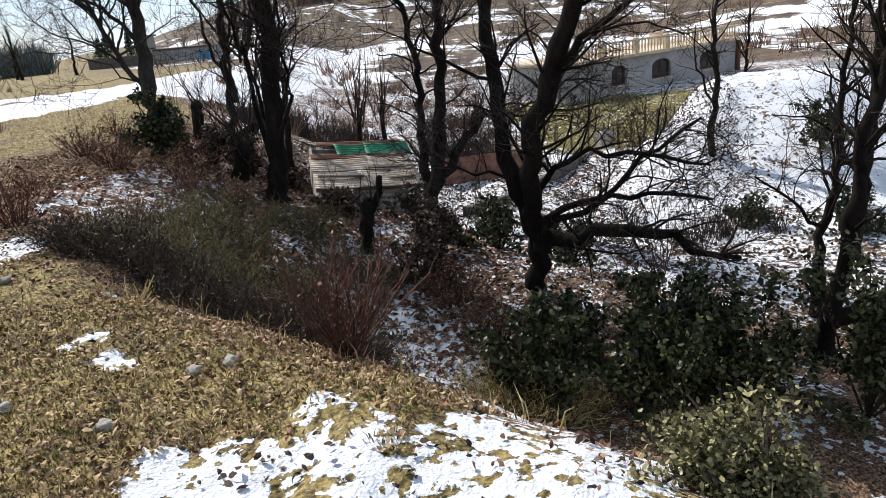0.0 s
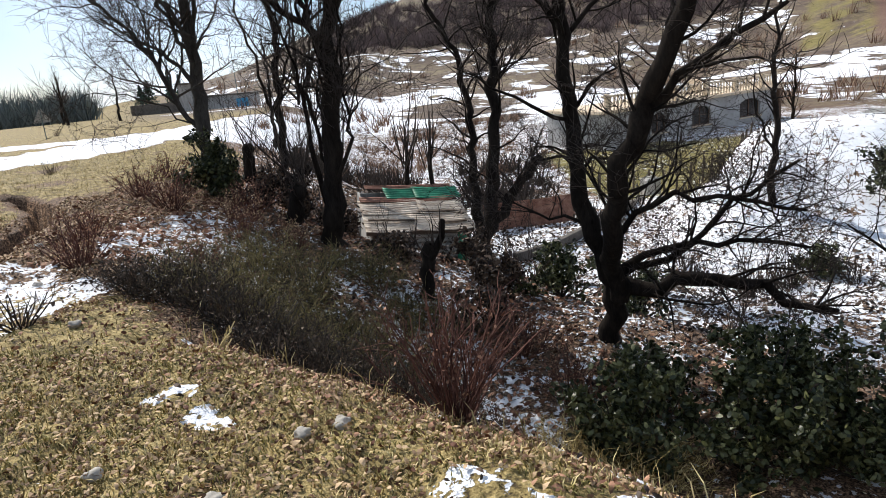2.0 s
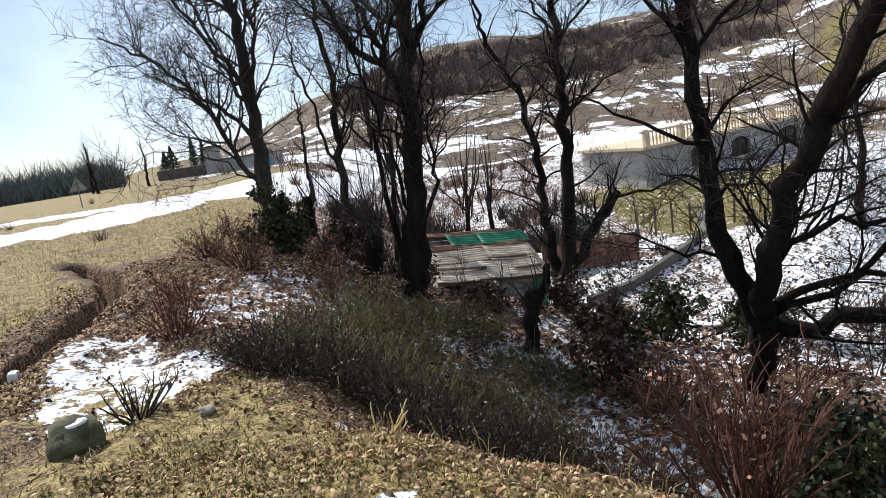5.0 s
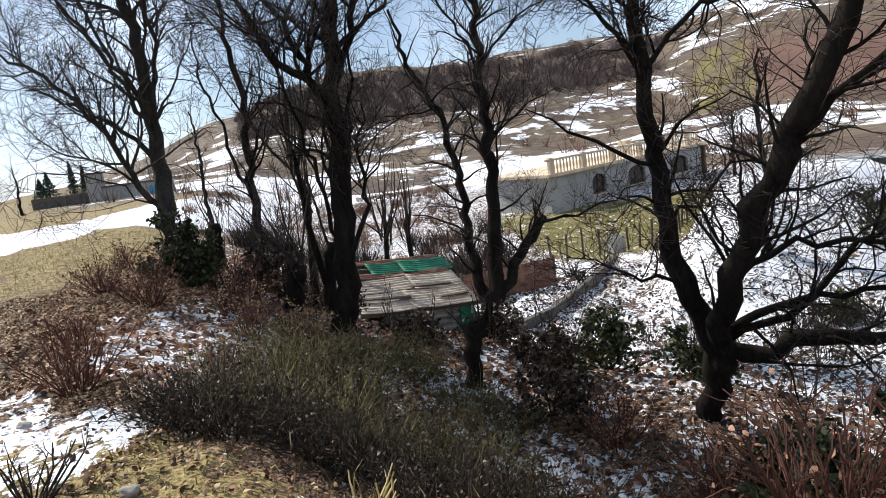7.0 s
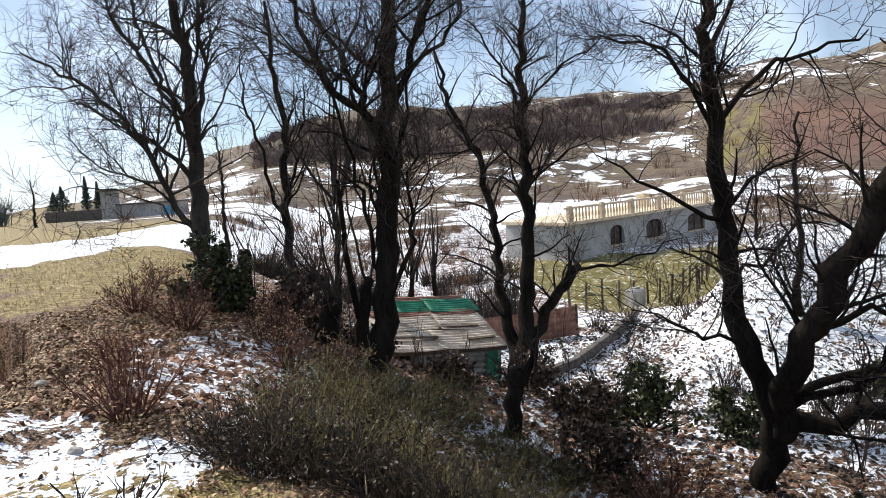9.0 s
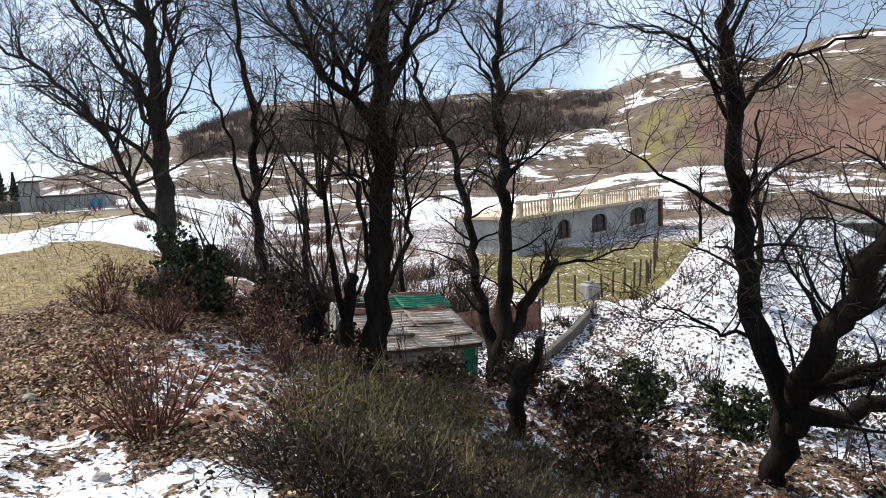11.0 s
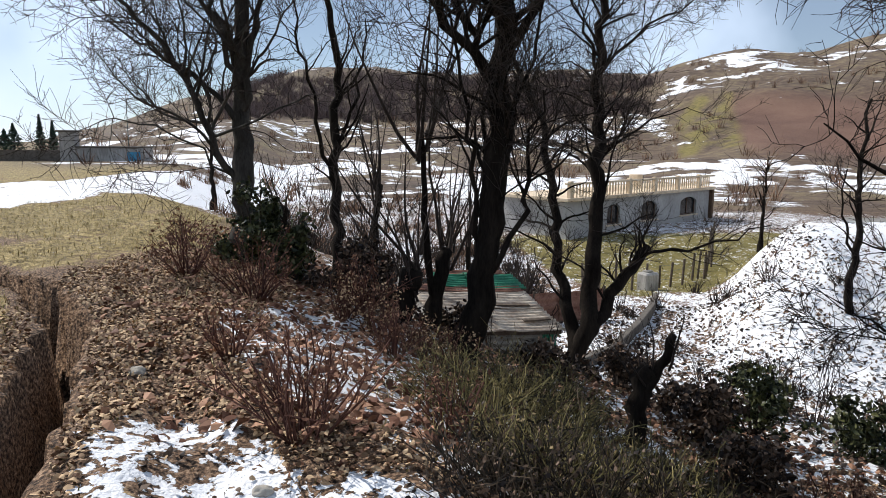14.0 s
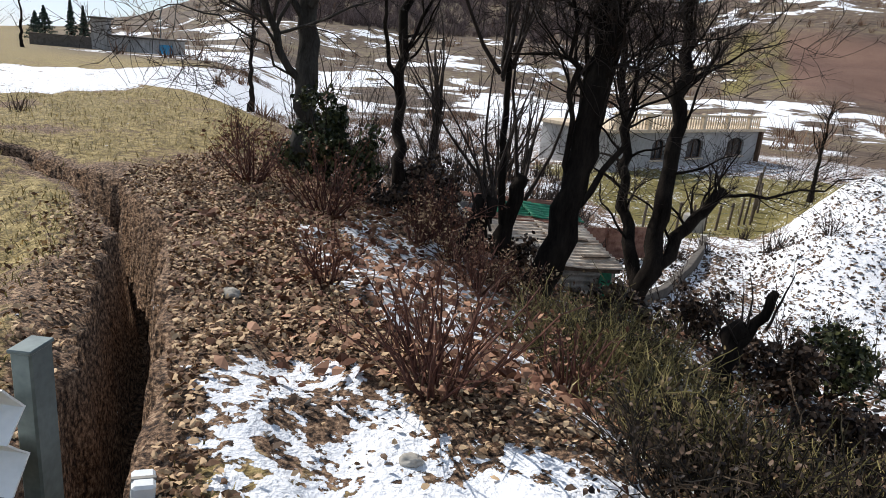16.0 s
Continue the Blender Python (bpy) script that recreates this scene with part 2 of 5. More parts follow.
def lay(x, y):
    """Height of the ground and the masks of what grows or lies on it."""
    x, y = np.asarray(x, float), np.asarray(y, float)
    d = along(EDGE, x, y)
    plateau = -0.27 - 0.012 * np.clip(y, -4, 12) - 0.012 * np.clip(y - 26, 0, 70)
    width = 3.4 + 4.6 * smooth(7.5, 14.5, y) + 2.0 * smooth(18, 40, y)
    floor = -3.05 - 0.95 * smooth(13.5, 18.5, y) - 0.55 * smooth(25, 31, y) - 0.16 * np.clip(x, 0, 6) * smooth(6, 12, y) * smooth(24, 17, y)
    floor = floor + 0.5 * np.exp(-((x - 1.5) ** 2 / 6 + (y - 10.8) ** 2 / 3))
    floor = floor - 0.75 * np.exp(-((x + 2.4) ** 2 / 5 + (y - 17.9) ** 2 / 3.2))
    down = smooth(-0.25, 1, d / width)
    z = plateau + (floor - plateau) * down
    # the snowy earth mound and its ridge
    u, v = 0.857 * (x - 7.2) - 0.515 * (y - 26), 0.515 * (x - 7.2) + 0.857 * (y - 26)
    u = u + 0.35 * waves(x, y, 4.5, 6)
    mound = 2.75 * smooth(-1.0, 2.9, u) * smooth(-12, 0.5, v) * smooth(13, 3, v) * (1 - 0.5 * smooth(4, 10, u))
    z = z + mound
    # hollow that the shed stands in
    z = z - 1.3 * np.exp(-(((x + 4.0) / 1.3) ** 2 + ((y - 17.3) / 1.7) ** 2))
    # the ground in front of the house
    z = z + 0.55 * smooth(33, 40, y) * smooth(62, 52, y) * smooth(-1, 5, x) * smooth(34, 26, x)
    # uneven ground
    near = 1 - smooth(25, 60, np.hypot(x + 2, y - 9))
    z = z + near * (0.05 * waves(x, y, 1.6, 3) + 0.02 * waves(x, y, 0.5, 4) + 0.10 * waves(x, y, 5.0, 5) * smooth(0, 2, d))
    # ditch
    e = np.abs(along(DITCH, x, y))
    z = z - 1.15 * (1 - smooth(0.06, 0.2, e + 0.05 * waves(x, y, 0.9, 20))) + 0.10 * np.exp(-((e - 0.55) / 0.25) ** 2)
    # hill
    px, py = x + 4, y - 4
    r, az = np.hypot(px, py), np.degrees(np.arctan2(px, py))
    el = np.interp(az, HILL_AZ, HILL_EL)
    top = 330 * np.tan(np.radians(el)) + 1.5
    rise = smooth(75, 330, r) * (0.55 + 0.45 * smooth(60, 360, r))
    z = z + (top - z) * rise + smooth(90, 160, r) * (1 - smooth(330, 420, r)) * (2.2 * waves(x, y, 90, 8) + 0.8 * waves(x, y, 34, 9))
    z = z - smooth(420, 640, r) * 60
    # masks
    hill = smooth(48, 80, r) * smooth(-30, -22, az)
    wooded = wood_cover(x, y, z)
    between = smooth(3.4, 2.2, -d) * smooth(6.5, 8.0, y) * smooth(17, 13, y)
    grass = smooth(0.4, -0.8, d) * (1 - 0.85 * between) * (1 - 0.9 * smooth(0.5, 0.25, e)) * (0.75 + 0.25 * waves(x, y, 3, 11))
    lawn = smooth(6.2, 7.4, x + 0.16 * (y - 30) + 2.6) * smooth(27.5, 28.6, y) * smooth(44, 42, y) * smooth(21, 19, x)
    field = smooth(120, 150, r) * smooth(215, 190, r) * smooth(29, 30, az + 0.02 * r - 3.4) * smooth(60, 55, az)
    lawn = np.maximum(lawn, (0.5 + 0.2 * waves(x, y, 9, 28)) * smooth(135, 150, r) * smooth(225, 205, r) * smooth(24, 25.5, az) * smooth(30.5, 29.5, az + 0.02 * r - 3.4))
    snow = 0.10 + 0.44 * smooth(2.5, 7, d) * smooth(9, 13, y) + 0.06 * smooth(17, 21, y) * smooth(2, 6, d) - 0.17 * smooth(21, 30, y) - 0.03 * smooth(40, 60, y) + 0.10 * waves(x, y, 2.4, 12) * near + 0.12 * waves(x, y, 11, 18) * smooth(18, 26, y)
    snow = np.where(mound > 0.25, np.maximum(snow, 0.60 + 0.20 * smooth(0.2, 0.9, mound) + 0.14 * waves(x, y, 3, 16)), snow)
    snow = snow * (1 - lawn * (r < 60)) * (1 - 0.85 * smooth(0.5, -0.6, d))
    strip = smooth(-0.7, -0.2, d) * smooth(2.2, 1.0, d) * smooth(6.5, 8, y) * smooth(14.5, 12, y) * (0.80 + 0.20 * waves(x, y, 1.7, 19))
    snow = np.maximum(snow, 0.60 * strip)
    snow = snow - 0.45 * smooth(0.14, 0.04, snow) * smooth(0.3, -0.8, d)
    for bx, by, sx, sy, turn, amount in SNOW_PATCHES:
        c, s = math.cos(turn), math.sin(turn)
        u, v = (x - bx) * c + (y - by) * s, -(x - bx) * s + (y - by) * c
        w = smooth(1.25, 0.75, np.hypot(u / sx, v / sy))
        snow = snow + (amount - snow) * w
    wob = 0.35 * waves(x, y, 7, 14)
    on = np.maximum(smooth(3.7, 3.1, np.abs(along(ROAD, x, y) + wob)), smooth(2.6, 2.0, np.abs(along(FORK, x, y) + wob)))
    snow = snow + (0.97 - snow) * on
    grass = grass * (1 - on)
    snow = snow * (1 - hill) + hill * (0.38 - 0.20 * smooth(130, 240, r) + 0.25 * np.exp(-((az - 30) ** 2 / 40 + (r - 260) ** 2 / 900)) + 0.16 * waves(x, y, 60, 15) + 0.10 * waves(x, y, 24, 17)) * (1 - field) * (1 - lawn) * (1 - 0.85 * wooded)
    return z, dict(snow=np.clip(snow, -0.5, 1), grass=np.clip(grass, 0, 1), lawn=lawn, hill=hill, earth=np.clip(field, 0, 1))


# x, y, half sizes, turn, share of cover
SNOW_PATCHES = [(-1.0, 2.65, 0.75, 0.45, -0.25, 0.66), (0.25, 2.75, 0.6, 0.75, 0.4, 0.64), (0.85, 3.5, 0.6, 1.5, 0.35, 0.60), (-2.8, 4.45, 0.2, 0.14, 0.2, 0.75), (-2.42, 4.13, 0.2, 0.12, -0.4, 0.66),
                (-6.15, 7.6, 0.55, 1.0, 0.35, 0.57), (-5.3, 6.7, 0.75, 0.95, -0.3, 0.61), (-5.6, 9.4, 0.6, 1.6, 0.45, 0.52), (-6.5, 11.0, 0.22, 1.0, 0.3, 0.5), (-0.7, 3.15, 0.4, 0.2, -0.5, 0.5),
                (-1.4, 9.9, 0.8, 1.6, 0.5, 0.62), (-0.7, 7.9, 0.9, 0.6, 0.3, 0.56), (0.3, 4.7, 0.7, 1.1, 0.4, 0.66), (1.2, 4.9, 0.8, 0.9, 0.2, 0.62), (-2.2, 12.0, 0.8, 0.5, 0.3, 0.55), (-2.9, 11.6, 0.7, 1.2, 0.6, 0.46), (-4.4, 10.8, 0.5, 1.3, 0.5, 0.48), (-5.4, 10.4, 0.7, 1.3, 0.4, 0.57)]
ROAD = [(-70, 11), (-34, 16.5), (-21.5, 21.8), (-17, 26), (-16, 40), (-17.5, 66)]
FORK = [(-60, 40), (-30, 32), (-21, 34), (-17.5, 36)]


def height(x, y):
    return float(lay(x, y)[0])


def ground_sheet(n=640, a=1.7, k=6.55):
    u = np.linspace(-1, 1, n)
    s = a * np.sinh(k * u)
    X, Y = np.meshgrid(s - 4.0, s + 7.5)
    Z, masks = lay(X, Y)
    me = bpy.data.meshes.new("ground")
    i = np.arange((n - 1) * n).reshape(n - 1, n)[:, :-1].ravel()
    me.from_pydata(np.stack([X, Y, Z], -1).reshape(-1, 3), [], np.stack([i, i + 1, i + n + 1, i + n], -1))
    for name, v in masks.items():
        at = me.attributes.new(name, "FLOAT", "POINT")
        at.data.foreach_set("value", np.asarray(v, np.float32).ravel())
    me.polygons.foreach_set("use_smooth", np.ones(len(me.polygons), bool))
    me.materials.append(GROUND)
    return tagged(new("ground", me), "grassy bank, leaf-strewn gully and hillside under patchy snow", "ground", kind="structure")


ground_sheet()

# ---- building blocks ----
def part(name, mesh, material, parent=None, label=""):
    """Links a mesh (or a list of vertices and faces) as one object, under a thing or a part where one is given."""
    if isinstance(mesh, tuple):
        me = bpy.data.meshes.new(name)
        me.from_pydata(*[list(map(tuple, mesh[0])), [], [tuple(f) for f in mesh[1]]])
    elif isinstance(mesh, bmesh.types.BMesh):
        me = bpy.data.meshes.new(name)
        mesh.to_mesh(me)
        mesh.free()
    else:
        me = mesh
    if material is not None and not me.materials:
        me.materials.append(material)
    ob = new(name, me)
    if parent is not None:
        ob.parent = parent
    if label:
        ob["label"] = label
    return ob


def shaded(me):
    me.polygons.foreach_set("use_smooth", np.ones(len(me.polygons), bool))
    return me


def mesh_np(name, verts, faces, smooth_on=False):
    """A mesh from arrays, faces all with the same number of corners."""
    me = bpy.data.meshes.new(name)
    verts, faces = np.asarray(verts, np.float32), np.asarray(faces, np.int32)
    n, k = faces.shape
    me.vertices.add(len(verts))
    me.vertices.foreach_set("co", verts.ravel())
    me.loops.add(n * k)
    me.loops.foreach_set("vertex_index", faces.ravel())
    me.polygons.add(n)
    me.polygons.foreach_set("loop_start", np.arange(0, n * k, k, dtype=np.int32))
    me.polygons.foreach_set("use_smooth", np.full(n, smooth_on))
    me.update(calc_edges=True)
    return me


def tubes(branches, sides):
    """Tapered tubes along lists of points and radii, closed to a tip at the end."""
    V, F, base = [], [], 0
    ang = np.arange(sides) * 2 * math.pi / sides
    ca, sa = np.cos(ang), np.sin(ang)
    for pts, rad in branches:
        pts, rad = np.asarray(pts), np.asarray(rad)
        t = np.gradient(pts, axis=0)
        t /= np.linalg.norm(t, axis=1)[:, None] + 1e-9
        ref = np.array((0.31, 0.95, 0.05)) if abs(t[0, 1]) < 0.8 else np.array((1.0, 0.1, 0.0))
        u = np.cross(t, ref)
        u /= np.linalg.norm(u, axis=1)[:, None] + 1e-9
        w = np.cross(t, u)
        ring = pts[:, None, :] + rad[:, None, None] * (ca[None, :, None] * u[:, None, :] + sa[None, :, None] * w[:, None, :])
        n = len(pts)
        V.append(ring.reshape(-1, 3))
        k = np.arange(n - 1)[:, None] * sides
        a, b = np.arange(sides)[None, :], (np.arange(sides)[None, :] + 1) % sides
        F.append(np.stack([base + k + a, base + k + b, base + k + sides + b, base + k + sides + a], -1).reshape(-1, 4))
        base += n * sides
    return np.concatenate(V), np.concatenate(F)


def refine(pts, n, rng, jitter):
    """A rounder and more crooked line through the points."""
    pts = np.asarray(pts, float)
    s = np.r_[0, np.cumsum(np.linalg.norm(np.diff(pts, axis=0), axis=1))]
    q = np.linspace(0, s[-1], n)
    out = np.stack([np.interp(q, s, pts[:, i]) for i in range(3)], -1)
    for _ in range(2):
        out[1:-1] = 0.25 * out[:-2] + 0.5 * out[1:-1] + 0.25 * out[2:]
    wob = rng.normal(0, jitter, (n, 3))
    wob[0] = 0
    return out + wob


def sprout(pts, rad, rng, per_m, length, up, start_at=0.25, wide=(35, 75), kink=0.17):
    """Side branches of one branch."""
    pts = np.asarray(pts)
    seg = np.linalg.norm(np.diff(pts, axis=0), axis=1)
    L = seg.sum()
    out = []
    for _ in range(max(1, int(rng.poisson(per_m * L * (1 - start_at))))):
        s = start_at + (1 - start_at) * rng.random() ** 0.8
        i = min(int(s * (len(pts) - 1)), len(pts) - 2)
        f = s * (len(pts) - 1) - i
        p = pts[i] * (1 - f) + pts[i + 1] * f
        r = (rad[i] * (1 - f) + rad[i + 1] * f) * rng.uniform(0.35, 0.62)
        t = pts[i + 1] - pts[i]
        t /= np.linalg.norm(t) + 1e-9
        v = rng.normal(0, 1, 3)
        v -= v.dot(t) * t
        v /= np.linalg.norm(v) + 1e-9
        a = math.radians(rng.uniform(*wide))
        d = t * math.cos(a) + v * math.sin(a)
        d[2] += up
        d /= np.linalg.norm(d)
        l = length * rng.uniform(0.55, 1.25) * (1.15 - 0.55 * s)
        n = max(4, int(4 + l * 4))
        line = [p]
        for _k in range(n - 1):
            d = d + rng.normal(0, kink, 3)
            d[2] += 0.25 * up / n * 2
            d /= np.linalg.norm(d)
            line.append(line[-1] + d * l / (n - 1))
        r = min(max(r, 0.0032 + 0.0022 * length), 0.019 * length + 0.003)
        out.append((np.array(line), np.linspace(r, max(r * 0.3, 0.0024), n)))
    return out


def tree(name, stems, seed, label, bark=BARK, twig=TWIG, first=(4.2, 2.0), second=(5.5, 1.0), third=(6.5, 0.5), up=0.35, fourth=None, sides=9, start_at=0.3, group=""):
    """stems: lists of (x, y, z) with the radius at foot and at tip; the first is the trunk."""
    rng = np.random.RandomState(seed)
    foot = stems[0][0][0]
    thing = tagged(new(name), label, "tree", group)
    thing.location = foot
    off = np.array(foot)
    main = []
    for j, (line, r0, r1) in enumerate(stems):
        L = sum((Vector(b) - Vector(a)).length for a, b in zip(line, line[1:]))
        n = max(7, int(L * 4))
        p = refine(np.array(line) - off, n, rng, 0.04 if j == 0 else 0.05)
        r = (np.linspace(1, 0, n) ** 0.85 * (r0 - r1) + r1) * (0.8 if j == 0 or r0 > 0.14 else 0.62)
        r = r * (1 + rng.normal(0, 0.05, n))
        if j == 0:
            r[0] *= 1.45
            r[1] *= 1.12
            p = np.vstack([p[0] - (0, 0, 0.35), p])
            r = np.r_[r[0] * 1.1, r]
        main.append((p, r))
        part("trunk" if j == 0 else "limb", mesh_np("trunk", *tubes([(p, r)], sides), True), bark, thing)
    l1, l2, l3, l4 = [], [], [], []
    for j, (p, r) in enumerate(main):
        l1 += sprout(p, r, rng, first[0], first[1], up, start_at if j == 0 else 0.12)
    for p, r in l1:
        l2 += sprout(p, r, rng, second[0], second[1], up * 0.8, 0.15)
    for p, r in l2:
        l3 += sprout(p, r, rng, third[0], third[1], up * 0.6, 0.15)
    if fourth:
        for p, r in l3:
            l4 += sprout(p, r, rng, fourth[0], fourth[1], up * 0.5, 0.2)
    for p, r in l1:
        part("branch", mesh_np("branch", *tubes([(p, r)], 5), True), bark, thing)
    V, F = tubes(l2 + l3, 3)
    if l4:
        V2, F2 = tubes(l4, 3)
        V, F = np.concatenate([V, V2]), np.concatenate([F, F2 + len(V)])
    tagged(part("crown", mesh_np("crown", V, F), twig, thing), kind="stuff")
    return thing


def leaves(centres, size, rng, shape=1.8, fold=0.25, flat=0.0):
    """Folded four-cornered leaves at the centres, each turned its own way; flat: how far they lie level."""
    n = len(centres)
    s = size * rng.uniform(0.6, 1.35, n)[:, None]
    a = rng.normal(0, 1, (n, 3))
    a[:, 2] *= 1 - flat
    a /= np.linalg.norm(a, axis=1)[:, None]
    up = rng.normal(0, 1, (n, 3)) * (1 - flat) + np.array((0, 0, 1.0)) * flat * 1.6
    b = np.cross(a, up)
    b /= np.linalg.norm(b, axis=1)[:, None] + 1e-9
    c = np.cross(b, a)
    lift = (fold * s) * rng.uniform(0.3, 1.2, n)[:, None]
    half = a * s * shape / 2
    l1, l2 = centres - half * 0.35 + b * s * 0.5 + c * lift, centres + half * 0.45 + b * s * 0.38 + c * lift * 1.3
    r1, r2 = centres - half * 0.35 - b * s * 0.5 + c * lift, centres + half * 0.45 - b * s * 0.38 + c * lift * 0.7
    V = np.stack([centres - half, l1, l2, centres + half + c * lift * 0.8, r2, r1], 1).reshape(-1, 3)
    i = np.arange(n) * 6
    return V, np.concatenate([np.stack([i + p, i + q, i + r], -1) for p, q, r in ((0, 1, 5), (1, 2, 5), (2, 4, 5), (2, 3, 4))])


# ---- the trees along the gully ----
OAK = "bare oak with dark ridged bark and crooked limbs"
tree("tree", [([(-3.8, 13.4, -1.75), (-3.72, 13.25, -1.35), (-3.62, 13.13, -0.6), (-3.52, 13.08, 0.4), (-3.45, 13.1, 1.4), (-3.38, 13.3, 2.4), (-3.27, 13.5, 3.4), (-3.2, 13.5, 4.6), (-3.1, 13.5, 6.2)], 0.26, 0.09),
              ([(-3.41, 13.25, 2.1), (-3.68, 13.14, 2.53), (-4.01, 13.03, 2.62), (-4.3, 12.92, 3.0), (-4.46, 12.82, 3.41), (-4.54, 12.71, 3.79), (-4.75, 12.6, 4.6)], 0.11, 0.03),
              ([(-3.43, 13.1, 1.8), (-3.67, 13.28, 2.42), (-3.87, 13.45, 3.1), (-4.15, 13.62, 3.54), (-4.34, 13.8, 3.99), (-4.5, 13.9, 5.0)], 0.11, 0.03),
              ([(-3.38, 13.3, 2.4), (-3.03, 13.1, 3.04), (-2.86, 13.0, 3.6), (-2.66, 12.9, 4.06), (-2.5, 12.8, 5.0)], 0.11, 0.03),
              ([(-3.62, 13.1, -0.1), (-3.86, 12.88, 1.12), (-4.02, 12.75, 1.97), (-4.07, 12.62, 2.46), (-4.13, 12.5, 3.2)], 0.06, 0.02),
              ([(-3.5, 13.05, -0.35), (-3.14, 12.9, 0.22), (-3.08, 12.8, 0.77), (-3.13, 12.7, 1.32), (-2.95, 12.6, 2.1)], 0.07, 0.02),
              ([(-3.3, 13.4, 2.9), (-2.94, 13.47, 3.04), (-2.62, 13.63, 3.46), (-2.17, 13.8, 3.89), (-1.9, 13.9, 4.6)], 0.07, 0.02)],
     11, "tall bare oak leaning a little, thick dark trunk", first=(4.6, 1.8), second=(7.0, 1.0), third=(9.0, 0.5))
tree("tree", [([(-0.95, 17.0, -3.1), (-0.9, 17.0, -2.5), (-0.66, 17.2, -1.9), (-0.5, 17.5, -0.8), (-0.43, 17.65, 0.4), (-0.41, 17.85, 1.6), (-0.37, 18.15, 2.5), (-0.33, 18.2, 4.04), (-0.19, 18.2, 5.6)], 0.24, 0.06),
              ([(-1.0, 17.05, -2.75), (-1.04, 17.5, -2.0), (-1.0, 18.1, -1.3), (-1.05, 18.55, -0.2), (-1.1, 18.9, 0.7), (-1.25, 18.95, 1.7), (-1.56, 18.9, 2.44), (-1.91, 18.93, 2.93), (-2.2, 19.0, 4.4)], 0.17, 0.04),
              ([(-0.8, 17.05, -2.35), (-0.2, 17.3, -1.75), (0.3, 17.45, -1.2), (0.66, 17.5, -0.7)], 0.18, 0.12),
              ([(0.5, 17.4, -0.85), (1.12, 17.13, -0.85), (1.57, 16.87, -0.59), (2.01, 16.6, -0.5), (2.5, 16.4, -0.2)], 0.06, 0.015),
              ([(-0.36, 18.15, 2.7), (0.1, 17.93, 3.47), (0.72, 17.77, 3.78), (1.59, 17.6, 4.32)], 0.06, 0.015),
              ([(-0.4, 18.1, 2.8), (-0.92, 17.8, 3.88), (-1.29, 17.6, 4.47), (-1.88, 17.4, 5.05)], 0.06, 0.015),
              ([(-0.42, 17.8, 1.2), (0.26, 17.6, 1.61), (0.67, 17.4, 1.89), (1.13, 17.2, 2.1)], 0.05, 0.012)],
     12, "bare oak with two stems and a cut stub", first=(4.6, 1.6), second=(7.0, 0.95), third=(9.0, 0.46))
tree("tree", [([(-7.35, 16.3, -0.4), (-7.3, 16.25, 0.2), (-7.33, 16.35, 0.9), (-7.34, 16.45, 1.6), (-7.33, 16.5, 2.3), (-7.22, 16.3, 3.0), (-7.19, 16.2, 3.8), (-7.35, 16.3, 4.6), (-7.45, 16.4, 6.8)], 0.24, 0.06),
              ([(-7.36, 16.3, 0.5), (-7.8, 16.2, 1.36), (-7.95, 16.1, 2.15), (-8.5, 16.0, 3.0), (-9.3, 15.9, 3.75), (-10.1, 15.8, 4.3)], 0.11, 0.025),
              ([(-7.34, 16.4, 1.62), (-7.85, 16.5, 2.3), (-8.6, 16.7, 2.85), (-9.6, 16.9, 3.4)], 0.09, 0.02),
              ([(-7.28, 16.4, 1.9), (-7.02, 16.2, 3.1), (-6.85, 16.1, 4.2), (-6.75, 16.0, 5.5)], 0.11, 0.03),
              ([(-7.3, 16.4, 2.6), (-7.85, 16.2, 3.7), (-8.4, 16.1, 4.6), (-8.8, 16.0, 5.7)], 0.09, 0.02),
              ([(-7.3, 16.4, 2.2), (-7.6, 15.9, 3.3), (-7.9, 15.6, 4.8), (-8.0, 15.4, 6.1)], 0.08, 0.02),
              ([(-7.4, 16.3, 0.75), (-8.1, 15.6, 1.35), (-8.7, 14.7, 1.8), (-9.2, 14.0, 1.5)], 0.035, 0.006)],
     13, "tall bare ash with grey bark and fine upswept branches", bark=BARK_GREY, first=(4.6, 1.9), second=(7.0, 1.0), third=(8.0, 0.5), up=0.3)
